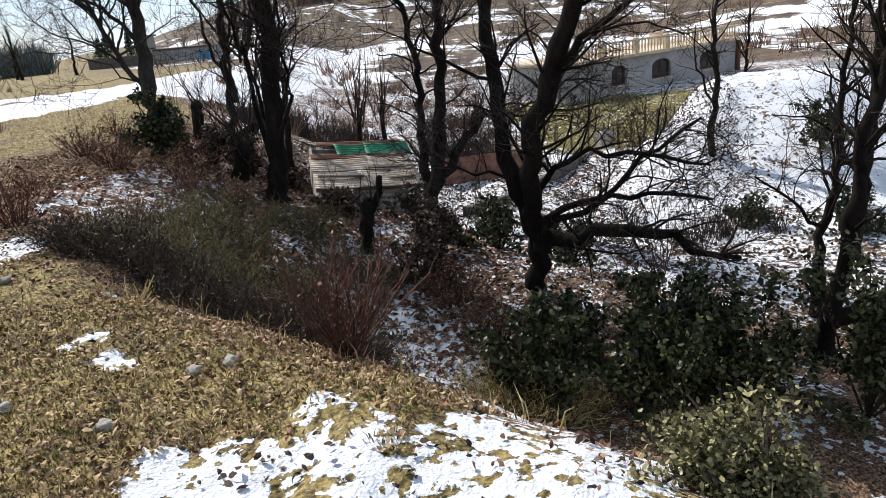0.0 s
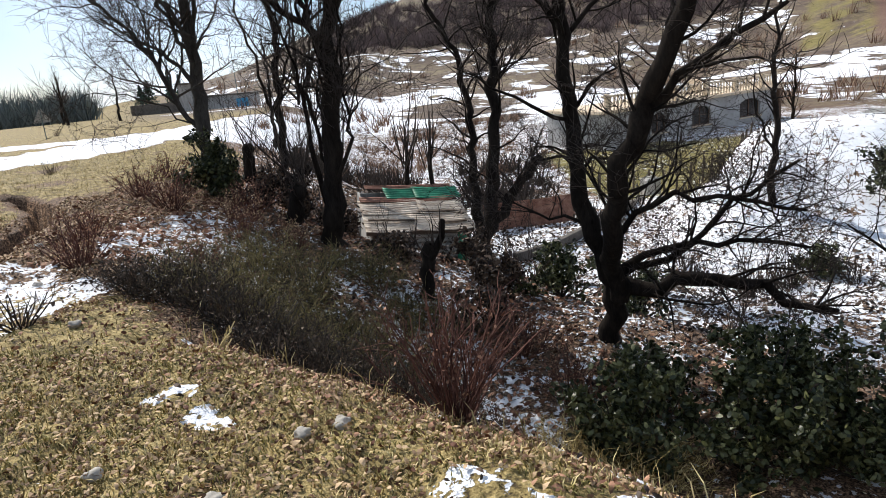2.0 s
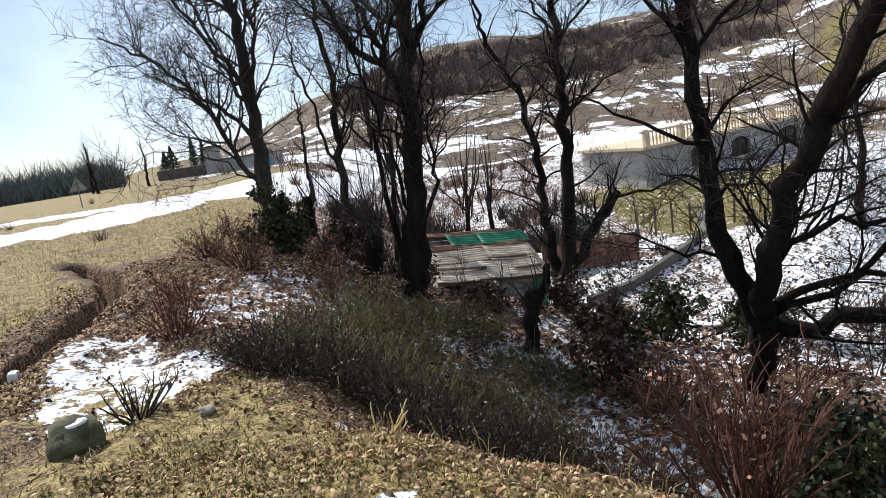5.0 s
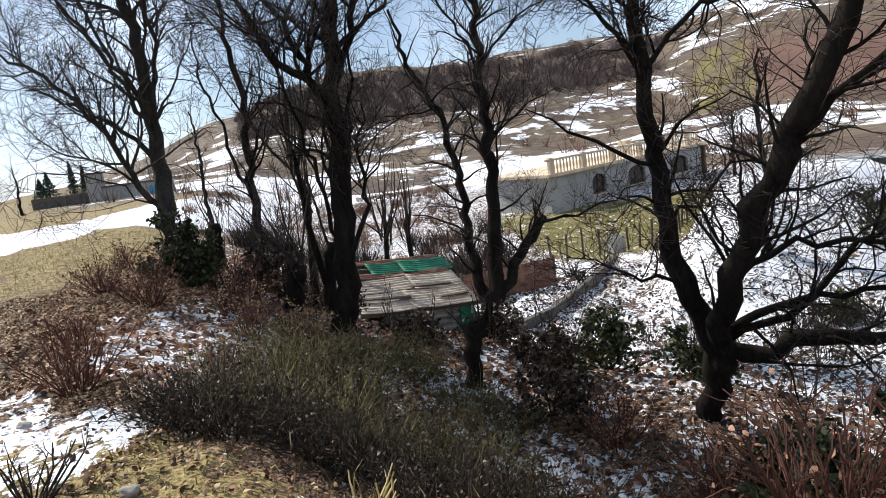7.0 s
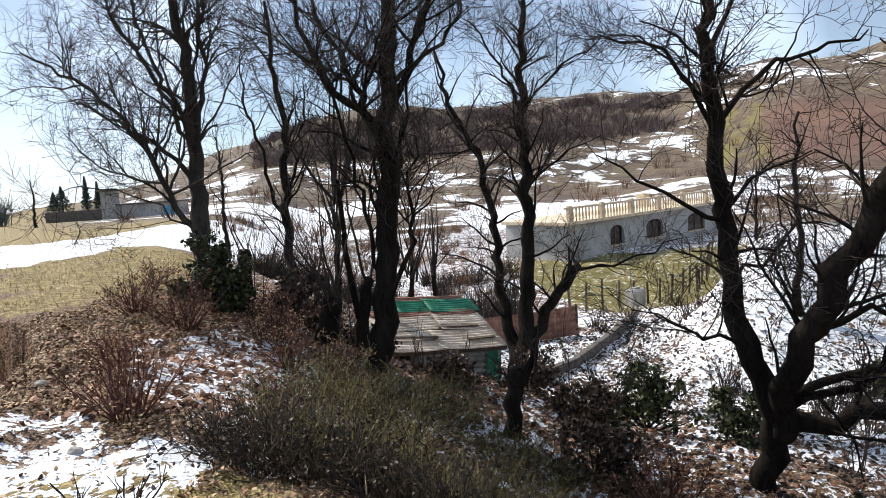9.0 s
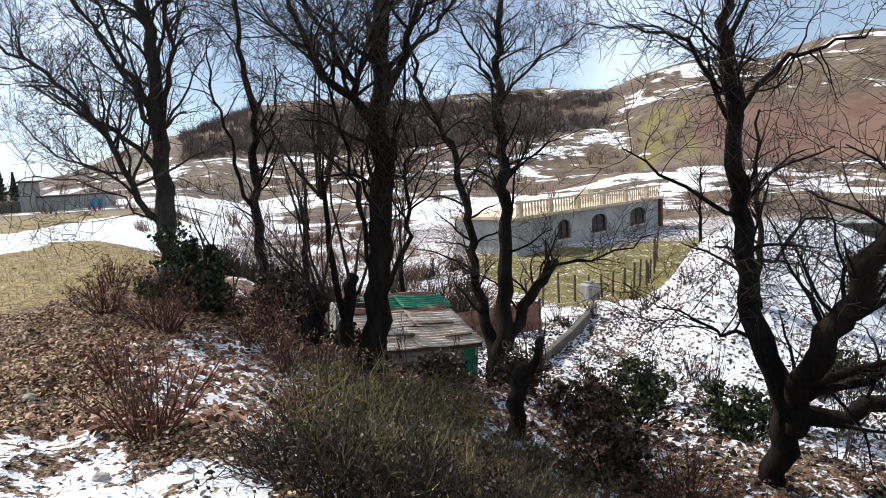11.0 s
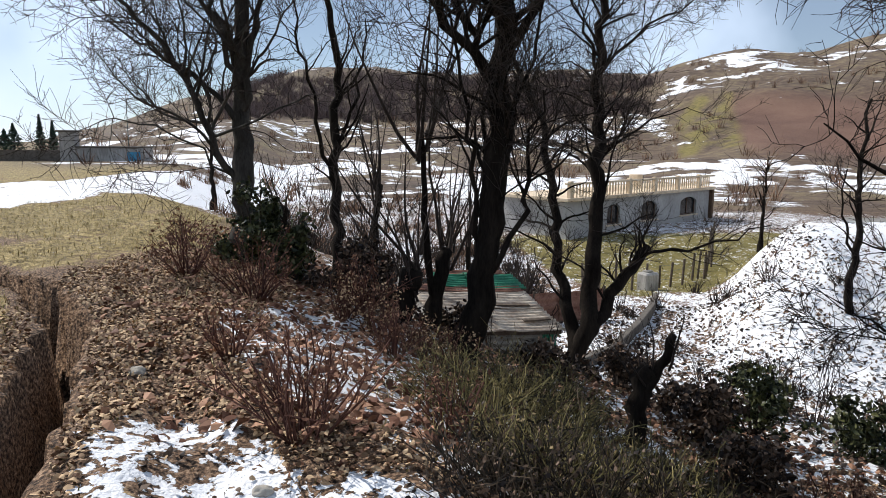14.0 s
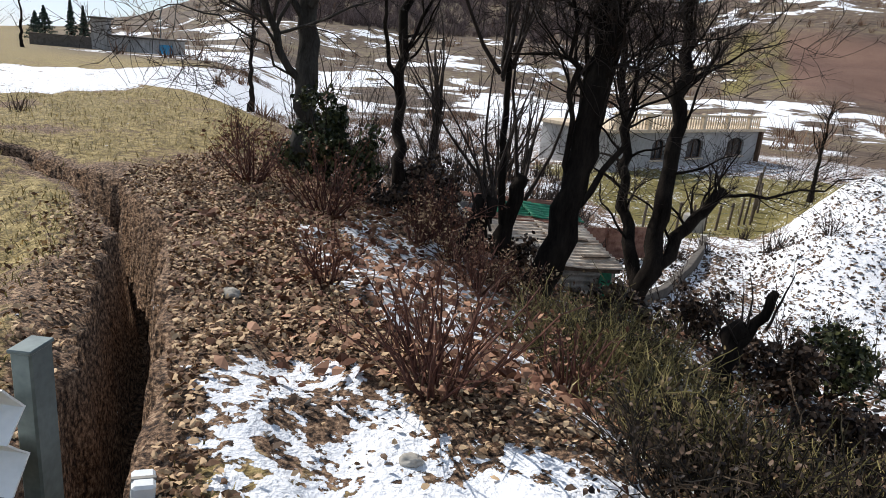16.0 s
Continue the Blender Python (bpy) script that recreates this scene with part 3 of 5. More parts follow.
tree("tree", [([(1.0, 10.6, -3.0), (1.12, 10.35, -2.4), (1.15, 10.2, -1.8), (0.95, 10.15, -1.4), (0.72, 10.25, -0.8), (0.65, 10.37, -0.1), (0.58, 10.33, 0.6), (0.53, 10.36, 1.3), (0.5, 10.45, 2.2), (0.45, 10.5, 2.9), (0.6, 10.6, 4.2)], 0.22, 0.045),
              ([(1.16, 10.2, -1.95), (1.08, 10.05, -1.45), (0.98, 9.6, -0.95), (0.93, 9.15, -0.4), (0.98, 8.85, 0.15), (1.12, 8.7, 0.6), (1.26, 8.52, 1.0), (1.38, 8.38, 1.4), (1.5, 8.2, 1.85), (1.75, 8.0, 2.6), (2.0, 7.8, 3.4)], 0.20, 0.10),
              ([(1.24, 8.55, 0.95), (1.6, 8.45, 1.3), (2.05, 8.35, 1.5), (2.6, 8.3, 1.95)], 0.09, 0.04),
              ([(1.13, 10.2, -1.85), (1.5, 10.0, -1.72), (1.85, 9.9, -1.64), (2.54, 9.8, -1.62), (3.23, 9.7, -1.79), (3.92, 9.6, -2.12)], 0.17, 0.05),
              ([(1.02, 9.75, -1.0), (1.4, 9.6, -0.45), (1.83, 9.47, -0.28), (2.65, 9.43, -0.44), (3.41, 9.4, -0.64)], 0.08, 0.03),
              ([(1.14, 10.1, -1.5), (1.5, 9.9, -1.15), (1.92, 9.75, -1.2), (2.34, 9.6, -0.73), (2.8, 9.45, -0.26), (3.31, 9.3, 0.0)], 0.10, 0.03),
              ([(1.15, 10.1, -1.6), (1.7, 9.75, -1.18), (2.41, 9.6, -1.02), (3.03, 9.45, -0.97), (3.5, 9.3, -1.11)], 0.09, 0.03),
              ([(0.51, 10.45, 1.8), (0.22, 10.34, 2.44), (-0.12, 10.22, 2.63), (-0.55, 10.11, 2.82), (-0.95, 10.0, 2.9)], 0.06, 0.015),
              ([(0.46, 10.5, 2.4), (0.59, 10.53, 2.91), (0.86, 10.57, 3.22), (1.0, 10.6, 3.9)], 0.07, 0.02),
              ([(0.5, 10.4, 1.8), (1.03, 10.52, 2.36), (1.59, 10.65, 2.61), (2.1, 10.78, 2.74), (2.77, 10.9, 2.87)], 0.07, 0.015),
              ([(0.72, 10.25, -0.8), (-0.08, 10.05, -0.48), (-0.7, 9.8, -0.25)], 0.04, 0.01),
              ([(0.57, 10.35, 0.7), (-0.1, 10.23, 0.99), (-0.6, 10.12, 1.38), (-1.02, 10.0, 1.47)], 0.05, 0.012),
              ([(0.65, 10.35, -0.1), (1.13, 10.5, 0.24), (1.71, 10.65, 0.51), (2.31, 10.8, 0.51)], 0.05, 0.012)],
     14, "low forking bare oak with a heavy level limb", first=(5.5, 1.2), second=(7.5, 0.75), third=(9, 0.4), up=0.14, start_at=0.4)
tree("tree", [([(4.85, 8.7, -3.1), (4.91, 8.5, -2.15), (4.93, 8.5, -1.12), (5.04, 8.5, -0.04), (5.14, 8.5, 1.2), (5.2, 8.5, 2.6)], 0.15, 0.04),
              ([(4.85, 8.6, -2.75), (5.25, 8.4, -2.45), (5.9, 8.2, -2.3), (6.8, 8.0, -2.1)], 0.17, 0.06)],
     15, "slender bare tree with one thick bent limb", first=(5, 1.5), second=(6, 0.85), third=(7, 0.42))
tree("tree", [([(-5.65, 16.6, -1.5), (-5.7, 16.75, -1.0), (-5.75, 17.1, -0.3), (-5.77, 17.42, 0.4), (-5.77, 17.6, 1.4), (-5.74, 17.7, 2.5), (-5.78, 17.8, 3.5), (-5.9, 17.8, 5.4)], 0.15, 0.04),
              ([(-5.76, 17.4, 0.6), (-6.15, 17.3, 1.7), (-6.35, 17.2, 3.0), (-6.45, 17.2, 4.2)], 0.07, 0.02),
              ([(-5.77, 17.5, 1.2), (-5.35, 17.4, 2.2), (-5.15, 17.3, 3.6)], 0.06, 0.02)],
     16, "slender bare tree with rising forked branches", first=(4.2, 1.3), second=(5.4, 0.8), third=(6, 0.4))

SLIM = "slender bare tree on the snowy mound"
tree("tree", [([(7.3, 20.0, -3.4), (7.3, 20.0, -2.2), (7.35, 20.0, -0.9), (7.2, 20.0, 0.6), (7.3, 20.0, 2.4)], 0.14, 0.04), ([(7.32, 20.0, -1.6), (6.8, 19.8, -0.6), (6.5, 19.7, 0.8)], 0.06, 0.02)], 17, SLIM, first=(4.5, 1.4), second=(5, 0.8), third=(5.5, 0.4))
tree("tree", [([(8.0, 13.6, -3.9), (8.0, 13.6, -2.4), (8.1, 13.6, -1.0), (8.0, 13.6, 0.8), (8.1, 13.6, 2.6)], 0.16, 0.04), ([(8.0, 13.6, -2.2), (7.3, 13.4, -1.2), (6.9, 13.3, 0.2)], 0.08, 0.02), ([(8.05, 13.6, -1.6), (8.8, 13.5, -0.5), (9.2, 13.4, 1.0)], 0.08, 0.02)], 18, SLIM, first=(4.5, 1.6), second=(5, 0.9), third=(5.5, 0.42))
tree("tree", [([(6.1, 11.2, -3.8), (6.0, 11.2, -2.6), (6.2, 11.2, -1.4), (6.1, 11.2, 0.0), (6.3, 11.2, 1.6)], 0.12, 0.03), ([(6.05, 11.2, -2.3), (5.3, 11.0, -1.7), (4.7, 10.8, -1.2)], 0.06, 0.02)], 19, "slender crooked bare tree in the gully", first=(5, 1.3), second=(5.5, 0.75), third=(6, 0.38), up=0.15)


def pollard(stems, shoots, seed, label, height_of=2.2):
    """A cut stump with a swollen head that bears thin straight shoots."""
    rng = np.random.RandomState(seed)
    foot = np.array(stems[0][0][0])
    thing = tagged(new("pollard_stump"), label, "tree stump", "cut stumps in the gully")
    thing.location = tuple(foot)
    for j, (line, r0, r1) in enumerate(stems):
        n = 9
        p = refine(np.array(line) - foot, n, rng, 0.02)
        r = np.linspace(r0, r1, n) * (1 + rng.normal(0, 0.06, n))
        r[-2] *= 1.12
        if j == 0:
            p, r = np.vstack([p[0] - (0, 0, 0.3), p]), np.r_[r[0] * 1.35, r]
        p, r = np.vstack([p, p[-1] + (p[-1] - p[-2]) * 0.15]), np.r_[r, r[-1] * 0.25]
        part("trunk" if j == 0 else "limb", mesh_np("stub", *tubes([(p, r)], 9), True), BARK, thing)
    thin = []
    for _ in range(shoots):
        line = np.array(stems[rng.randint(len(stems))][0]) - foot
        a = line[-1] + rng.normal(0, 0.06, 3) - (0, 0, rng.uniform(0, 0.5))
        d = np.array((rng.normal(0, 0.35), rng.normal(0, 0.3), 1.0))
        l = height_of * rng.uniform(0.45, 1.1)
        pts = [a]
        for _k in range(6):
            d = d + rng.normal(0, 0.1, 3)
            d[2] += 0.05
            pts.append(pts[-1] + d / np.linalg.norm(d) * l / 6)
        thin.append((np.array(pts), np.linspace(0.016 + 0.006 * l, 0.004, 7)))
    if thin:
        for p, r in thin:
            part("shoot", mesh_np("shoot", *tubes([(p, r)], 4), True), TWIG, thing)
        fine = []
        for p, r in thin:
            fine += sprout(p, r, rng, 4.0, 0.45, 0.3, 0.2)
        tagged(part("crown", mesh_np("crown", *tubes(fine, 3)), TWIG, thing), kind="stuff")
    return thing


STUB = "dark cut stump with thin shoots on leaf litter"
pollard([([(-4.8, 14.0, -1.6), (-4.7, 13.95, -1.1), (-4.5, 13.9, -0.5)], 0.19, 0.15)], 12, 21, STUB)
pollard([([(-4.2, 14.6, -1.75), (-4.12, 14.6, -1.0), (-3.95, 14.6, -0.3)], 0.15, 0.10), ([(-4.15, 14.6, -1.0), (-4.3, 14.5, 0.2), (-4.35, 14.5, 1.5)], 0.07, 0.03)], 14, 22, STUB, 3.2)
pollard([([(-5.95, 16.9, -1.5), (-5.7, 16.9, -1.05), (-5.1, 16.95, -0.5)], 0.19, 0.13)], 6, 23, STUB, 1.2)
pollard([([(-6.9, 17.8, -0.9), (-6.9, 17.8, -0.3), (-6.85, 17.8, 0.1)], 0.17, 0.13)], 5, 24, STUB, 1.4)
pollard([([(-1.92, 11.85, -2.75), (-1.89, 11.9, -2.07), (-1.83, 11.9, -1.7), (-1.72, 11.9, -1.4)], 0.14, 0.11), ([(-1.89, 11.9, -1.8), (-1.6, 11.85, -1.4), (-1.5, 11.8, -0.9)], 0.08, 0.05)], 9, 25, STUB, 0.9)
pollard([([(-5.1, 19.5, -1.9), (-5.0, 19.5, -0.8), (-4.9, 19.5, 0.4)], 0.10, 0.07)], 12, 26, STUB, 2.6)
pollard([([(-3.2, 20.8, -3.6), (-3.2, 20.8, -2.0), (-3.1, 20.8, -0.8)], 0.09, 0.06)], 14, 27, STUB, 2.6)
pollard([([(-2.6, 21.6, -3.8), (-2.5, 21.6, -2.2), (-2.5, 21.6, -1.0)], 0.09, 0.06)], 10, 28, STUB, 2.2)

# ---- shrubs and undergrowth ----
def at_ground(x, y, dz=0.0):
    return (x, y, height(x, y) + dz)


def bare_shrub(x, y, tall, wide, stems, seed, label, mat=TWIG, leafed=0, leaf=LEAF_RUST, group="bare shrubs on the bank"):
    """Many thin stems that fan out of one foot and branch."""
    rng = np.random.RandomState(seed)
    thing = tagged(new("shrub"), label, "shrub", group)
    thing.location = at_ground(x, y)
    main, fine = [], []
    for _ in range(stems):
        a, lean = rng.uniform(0, 6.283), rng.uniform(0.05, 1.0) * wide / tall
        d = np.array((math.cos(a) * lean, math.sin(a) * lean, 1.0))
        l = tall * rng.uniform(0.6, 1.1)
        p = [np.array((math.cos(a), math.sin(a), 0)) * rng.uniform(0, 0.12 * wide) - (0, 0, 0.08)]
        for _k in range(6):
            d = d + rng.normal(0, 0.12, 3)
            p.append(p[-1] + d / np.linalg.norm(d) * l / 6)
        main.append((np.array(p), np.linspace(0.010, 0.004, 7)))
    for p, r in main:
        fine += sprout(p, r, rng, 7.0, 0.34 * tall, 0.3, 0.2, (20, 55))
    tagged(part("branchwork", mesh_np("branchwork", *tubes(main, 4)), mat, thing), kind="stuff")
    tagged(part("brushwood", mesh_np("brushwood", *tubes(fine, 3)), mat, thing), kind="stuff")
    if leafed:
        tips = np.array([p[rng.randint(len(p))] for p, _ in fine])
        c = tips[rng.randint(len(tips), size=leafed)] + rng.normal(0, 0.03, (leafed, 3))
        tagged(part("foliage", mesh_np("foliage", *leaves(c, 0.021, rng)), leaf, thing), kind="stuff")
    return thing


def leafy_shrub(x, y, rx, ry, rz, count, seed, label, mat=LEAF_EVER, size=0.045, stems=14, dz=0.0, group="evergreen shrubs"):
    """An uneven mass of sprays: stems, twigs and small leaves with gaps between the clumps."""
    rng = np.random.RandomState(seed)
    thing = tagged(new("evergreen_shrub"), label, "shrub", group)
    thing.location = at_ground(x, y, dz)
    main = []
    for _ in range(stems):
        a, e = rng.uniform(0, 6.283), rng.uniform(0.15, 1.45)
        d = np.array((math.cos(a) * math.cos(e) * rx, math.sin(a) * math.cos(e) * ry, math.sin(e) * rz * 1.7))
        q = np.linspace(0, 1, 6)[:, None]
        main.append((q * d * rng.uniform(0.75, 1.1) + rng.normal(0, 0.05, (6, 3)) * q - (0, 0, 0.06), np.linspace(0.022, 0.007, 6)))
    fine = []
    for p, r in main:
        fine += sprout(p, r, rng, 6.0, 0.42 * max(rx, rz), 0.15, 0.25)
    tagged(part("branchwork", mesh_np("branchwork", *tubes(main + fine, 3)), TWIG, thing), kind="stuff")
    k = rng.randint(len(fine), size=count)
    f = rng.random(count) ** 0.7
    c = np.array([fine[i][0][min(int(g * len(fine[i][0])), len(fine[i][0]) - 1)] for i, g in zip(k, f)]) + rng.normal(0, 0.055, (count, 3))
    tagged(part("foliage", mesh_np("foliage", *leaves(c, size, rng)), mat, thing), kind="stuff")
    return thing


def broom(x, y, rx, ry, tall, count, seed, label, mat=STEM_OLIVE, group="broom bushes in the gully", lean=(0.0, 0.0)):
    """A dense brush of fine upright stems."""
    rng = np.random.RandomState(seed)
    thing = tagged(new("broom_bush"), label, "bush", group)
    thing.location = at_ground(x, y)
    out = []
    slope = [height(x + k[0] * rx, y + k[1] * ry) for k in ((-0.6, 0), (0.6, 0), (0, -0.6), (0, 0.6))]
    gx, gy = (slope[1] - slope[0]) / (1.2 * rx), (slope[3] - slope[2]) / (1.2 * ry)
    for _ in range(count):
        a, q = rng.uniform(0, 6.283), math.sqrt(rng.random())
        px, py = math.cos(a) * q * rx, math.sin(a) * q * ry
        foot = np.array((px * 0.75, py * 0.75, (gx * px + gy * py) * 0.75 - 0.08))
        d = np.array((px / rx * 0.75 + lean[0] + rng.normal(0, 0.3), py / ry * 0.75 + lean[1] + rng.normal(0, 0.3), 1.0))
        l = tall * rng.uniform(0.45, 1.1) * (1.05 - 0.35 * q)
        p = [foot]
        for _k in range(4):
            d = d + rng.normal(0, 0.34, 3)
            p.append(p[-1] + d / np.linalg.norm(d) * l / 4)
        out.append((np.array(p), np.linspace(0.005, 0.0025, 5), a))
    for k in range(6):
        mine = [(p, r * 1.0) for p, r, a in out if int(a / 6.2832 * 6) == k]
        extra = []
        for p, r in mine:
            for q, w in sprout(p, r, rng, 6.5, 0.36 * tall, 0.25, 0.2, (20, 70), 0.3):
                extra.append((q, np.linspace(0.0035, 0.002, len(q))))
        tagged(part("clump", mesh_np("clump", *tubes(mine + extra, 3)), mat, thing), kind="stuff")
    tips = np.array([p[rng.randint(1, 5)] for p, r, a in out])
    c = tips[rng.randint(len(tips), size=count * 7)] + rng.normal(0, 0.07, (count * 7, 3))
    tagged(part("foliage", mesh_np("foliage", *leaves(c, 0.017, rng)), LEAF_BROOM if mat is not TWIG_SHADED else LEAF_DARK, thing), kind="stuff")
    return thing


RED_SHRUB = "leafless reddish-brown shrub with fine twigs on snowy litter"
bare_shrub(-5.62, 8.05, 0.75, 0.75, 34, 31, RED_SHRUB, TWIG_RED, 320)
bare_shrub(-0.95, 4.75, 1.0, 0.8, 46, 32, RED_SHRUB, TWIG_RED, 120)
bare_shrub(-4.95, 6.0, 0.45, 0.4, 22, 33, "small leafless shrub beside a mossy rock", TWIG)
bare_shrub(-3.0, 5.6, 0.3, 0.35, 9, 34, "pale dry twiggy weed on the bank edge", STRAW)
bare_shrub(-6.6, 12.6, 0.9, 0.9, 34, 35, RED_SHRUB, TWIG_RED, 500)
bare_shrub(-7.6, 13.4, 0.8, 0.8, 30, 36, RED_SHRUB, TWIG_RED, 400)
bare_shrub(-5.3, 13.2, 0.9, 0.8, 28, 37, RED_SHRUB, TWIG_RED, 600)
bare_shrub(-4.9, 11.6, 0.7, 0.6, 24, 38, RED_SHRUB, TWIG_RED, 250)
bare_shrub(0.3, 8.7, 0.9, 0.9, 32, 39, RED_SHRUB, TWIG_RED, 600)
bare_shrub(-0.3, 10.2, 0.9, 0.9, 30, 40, RED_SHRUB, TWIG_RED, 700)
bare_shrub(6.6, 22.5, 0.9, 1.0, 22, 41, "dark leafless shrub on the snowy mound", TWIG)
bare_shrub(4.4, 18.5, 0.8, 0.9, 22, 42, "dark leafless shrub on the snowy slope", TWIG)
bare_shrub(7.8, 21.0, 0.7, 0.9, 20, 43, "dark leafless shrub on the snowy mound", TWIG)
BROOM = "dense olive-brown broom with fine upright stems"
broom(-3.55, 8.0, 1.15, 1.0, 0.9, 620, 51, BROOM)
broom(-2.55, 8.9, 1.1, 1.0, 0.95, 520, 52, BROOM)
broom(-3.0, 6.95, 0.9, 0.7, 0.85, 420, 53, "dense brown broom with fine upright stems, darkened to carry its self-shadow", TWIG_SHADED)
broom(-4.15, 7.35, 0.8, 0.7, 0.7, 380, 59, "dense brown broom with fine upright stems, darkened to carry its self-shadow", TWIG_SHADED)
broom(-2.3, 6.1, 0.8, 0.5, 0.7, 320, 60, "dense brown broom with fine upright stems, darkened to carry its self-shadow", TWIG_SHADED)
broom(-3.9, 9.9, 0.9, 0.9, 1.0, 420, 54, BROOM)
broom(-1.6, 6.6, 0.9, 0.8, 0.95, 460, 55, "dense brown broom with fine upright stems, darkened to carry its self-shadow", TWIG_SHADED)
broom(-1.9, 10.9, 0.9, 0.8, 0.8, 320, 56, BROOM)
broom(0.6, 7.4, 1.0, 0.8, 0.85, 420, 57, "tall straw-brown stems leaning over the gully", STRAW, lean=(0.35, 0))
broom(-3.0, 12.0, 0.8, 0.7, 0.8, 260, 58, BROOM)
EVER = "evergreen shrub with small leathery leaves in the gully"
leafy_shrub(1.25, 2.75, 0.42, 0.42, 0.36, 7500, 61, "small evergreen oak with leathery pale-edged leaves", LEAF_PALE, size=0.019, stems=20)
leafy_shrub(0.75, 7.5, 0.9, 0.8, 0.8, 4200, 62, EVER)
leafy_shrub(2.0, 7.4, 1.0, 0.9, 0.95, 4600, 63, EVER)
leafy_shrub(3.2, 7.1, 1.1, 1.0, 1.0, 4600, 64, EVER)
leafy_shrub(2.9, 8.4, 1.1, 1.0, 0.9, 3600, 65, EVER)
leafy_shrub(4.4, 6.8, 1.1, 1.1, 1.1, 3600, 66, EVER)
leafy_shrub(1.2, 8.6, 0.9, 0.8, 0.6, 2600, 67, EVER)
leafy_shrub(-6.95, 15.3, 0.75, 0.7, 0.8, 3200, 68, "dark evergreen shrub at the foot of an ash", size=0.05)
leafy_shrub(-6.3, 14.8, 0.5, 0.5, 0.5, 1500, 69, "dark evergreen shrub at the foot of an ash", size=0.05)
leafy_shrub(0.6, 13.3, 0.9, 0.7, 0.7, 2400, 70, EVER, size=0.05)
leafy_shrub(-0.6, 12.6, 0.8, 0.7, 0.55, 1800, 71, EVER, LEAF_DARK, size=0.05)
leafy_shrub(2.0, 12.6, 0.9, 0.7, 0.7, 1800, 72, EVER, size=0.05)

leafy_shrub(8.6, 15.2, 1.0, 0.8, 0.7, 1600, 73, EVER, size=0.06)
leafy_shrub(6.9, 16.6, 0.8, 0.7, 0.5, 1000, 74, EVER, size=0.06)
leafy_shrub(10.2, 19.5, 1.1, 0.9, 0.8, 1300, 75, EVER, size=0.07)
bare_shrub(-6.3, 9.6, 0.5, 0.5, 20, 44, RED_SHRUB, TWIG_RED, 200)
bare_shrub(-4.6, 9.0, 0.6, 0.5, 22, 45, RED_SHRUB, TWIG_RED, 150)
bare_shrub(-8.4, 16.4, 0.7, 0.7, 22, 46, RED_SHRUB, TWIG_RED, 200)

for k, (x, y) in enumerate(((-4.55, 12.6), (-5.1, 12.35), (-5.5, 12.7), (-4.2, 12.2))):
    bare_shrub(x, y, 0.65, 0.6, 16, 141 + k, "low shrub hung with pale withered leaves at the bank edge", TWIG_RED, 420, LEAF_DEAD)

SAPLING = "thin bare saplings rising between the trees"
for k, (x, y, h, n) in enumerate(((-5.0, 15.2, 3.0, 7), (-4.6, 16.4, 3.4, 8), (-3.0, 15.6, 1.5, 4), (-2.4, 14.4, 0.9, 4), (-6.3, 16.6, 2.4, 6), (-0.2, 13.2, 1.6, 6), (0.3, 17.6, 2.2, 6),
                                  (2.6, 14.6, 1.8, 6), (3.6, 12.4, 1.9, 7), (5.0, 14.0, 2.2, 6), (-7.6, 18.4, 2.2, 6), (3.0, 9.4, 1.5, 6), (-4.2, 20.5, 2.4, 9), (-6.4, 22.5, 2.6, 9))):
    bare_shrub(x, y, h, 0.55 * h, n, 101 + k, SAPLING, TWIG, group="saplings in the gully")
# brambles whose dark leaves also make up the shadow mass below the trees
THICKET = "tangled bramble with dead leaves, darkened for the shadow under the trees"
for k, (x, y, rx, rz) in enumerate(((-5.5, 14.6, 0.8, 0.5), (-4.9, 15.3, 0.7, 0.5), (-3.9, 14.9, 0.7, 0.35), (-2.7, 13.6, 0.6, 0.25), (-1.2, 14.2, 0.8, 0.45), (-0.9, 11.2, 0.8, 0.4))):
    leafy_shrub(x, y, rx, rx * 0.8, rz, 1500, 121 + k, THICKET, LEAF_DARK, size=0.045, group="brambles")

# ---- litter and grass ----
def scatter(n, seed, box, keep):
    rng = np.random.RandomState(seed)
    x, y = rng.uniform(box[0], box[1], n), rng.uniform(box[2], box[3], n)
    z, m = lay(x, y)
    ok = (rng.random(n) < keep(x, y, m, along(EDGE, x, y))) & (np.abs(along(DITCH, x, y)) > 0.25)
    return np.stack([x, y, z], -1)[ok], rng


def litter(name, label, n, seed, box, keep, mat, size):
    c, rng = scatter(n, seed, box, keep)
    c[:, 2] += rng.uniform(0.005, 0.03, len(c))
    tagged(part(name, mesh_np(name, *leaves(c, size, rng, 1.9, 0.5, 0.5)), mat), label, "leaf litter", kind="stuff")


NEAR_BOX, FAR_BOX = (-9.5, 2.5, 1.2, 12), (-10, 4, 8, 20)
litter("dead_leaves", "curled pale brown oak leaves scattered over the bank", 30000, 81, NEAR_BOX, lambda x, y, m, d: (0.25 + 0.5 * np.clip(waves(x, y, 1.5, 91), 0, 1)) * (1 - 0.8 * smooth(0.42, 0.5, m["snow"])), LEAF_DEAD, 0.024)
litter("rusty_leaves", "rust-red fallen leaves along the bank edge", 20000, 82, NEAR_BOX, lambda x, y, m, d: np.exp(-((d + 0.1) / 0.9) ** 2) * (1 - 0.75 * smooth(0.42, 0.5, m["snow"])), LEAF_RUST, 0.025)
litter("wet_leaves", "dark wet leaves lying on the snow patches", 20000, 83, NEAR_BOX, lambda x, y, m, d: 0.75 * smooth(0.4, 0.55, m["snow"]) * smooth(-0.1, 0.6, waves(x, y, 0.8, 94)), LEAF_DARK, 0.027)
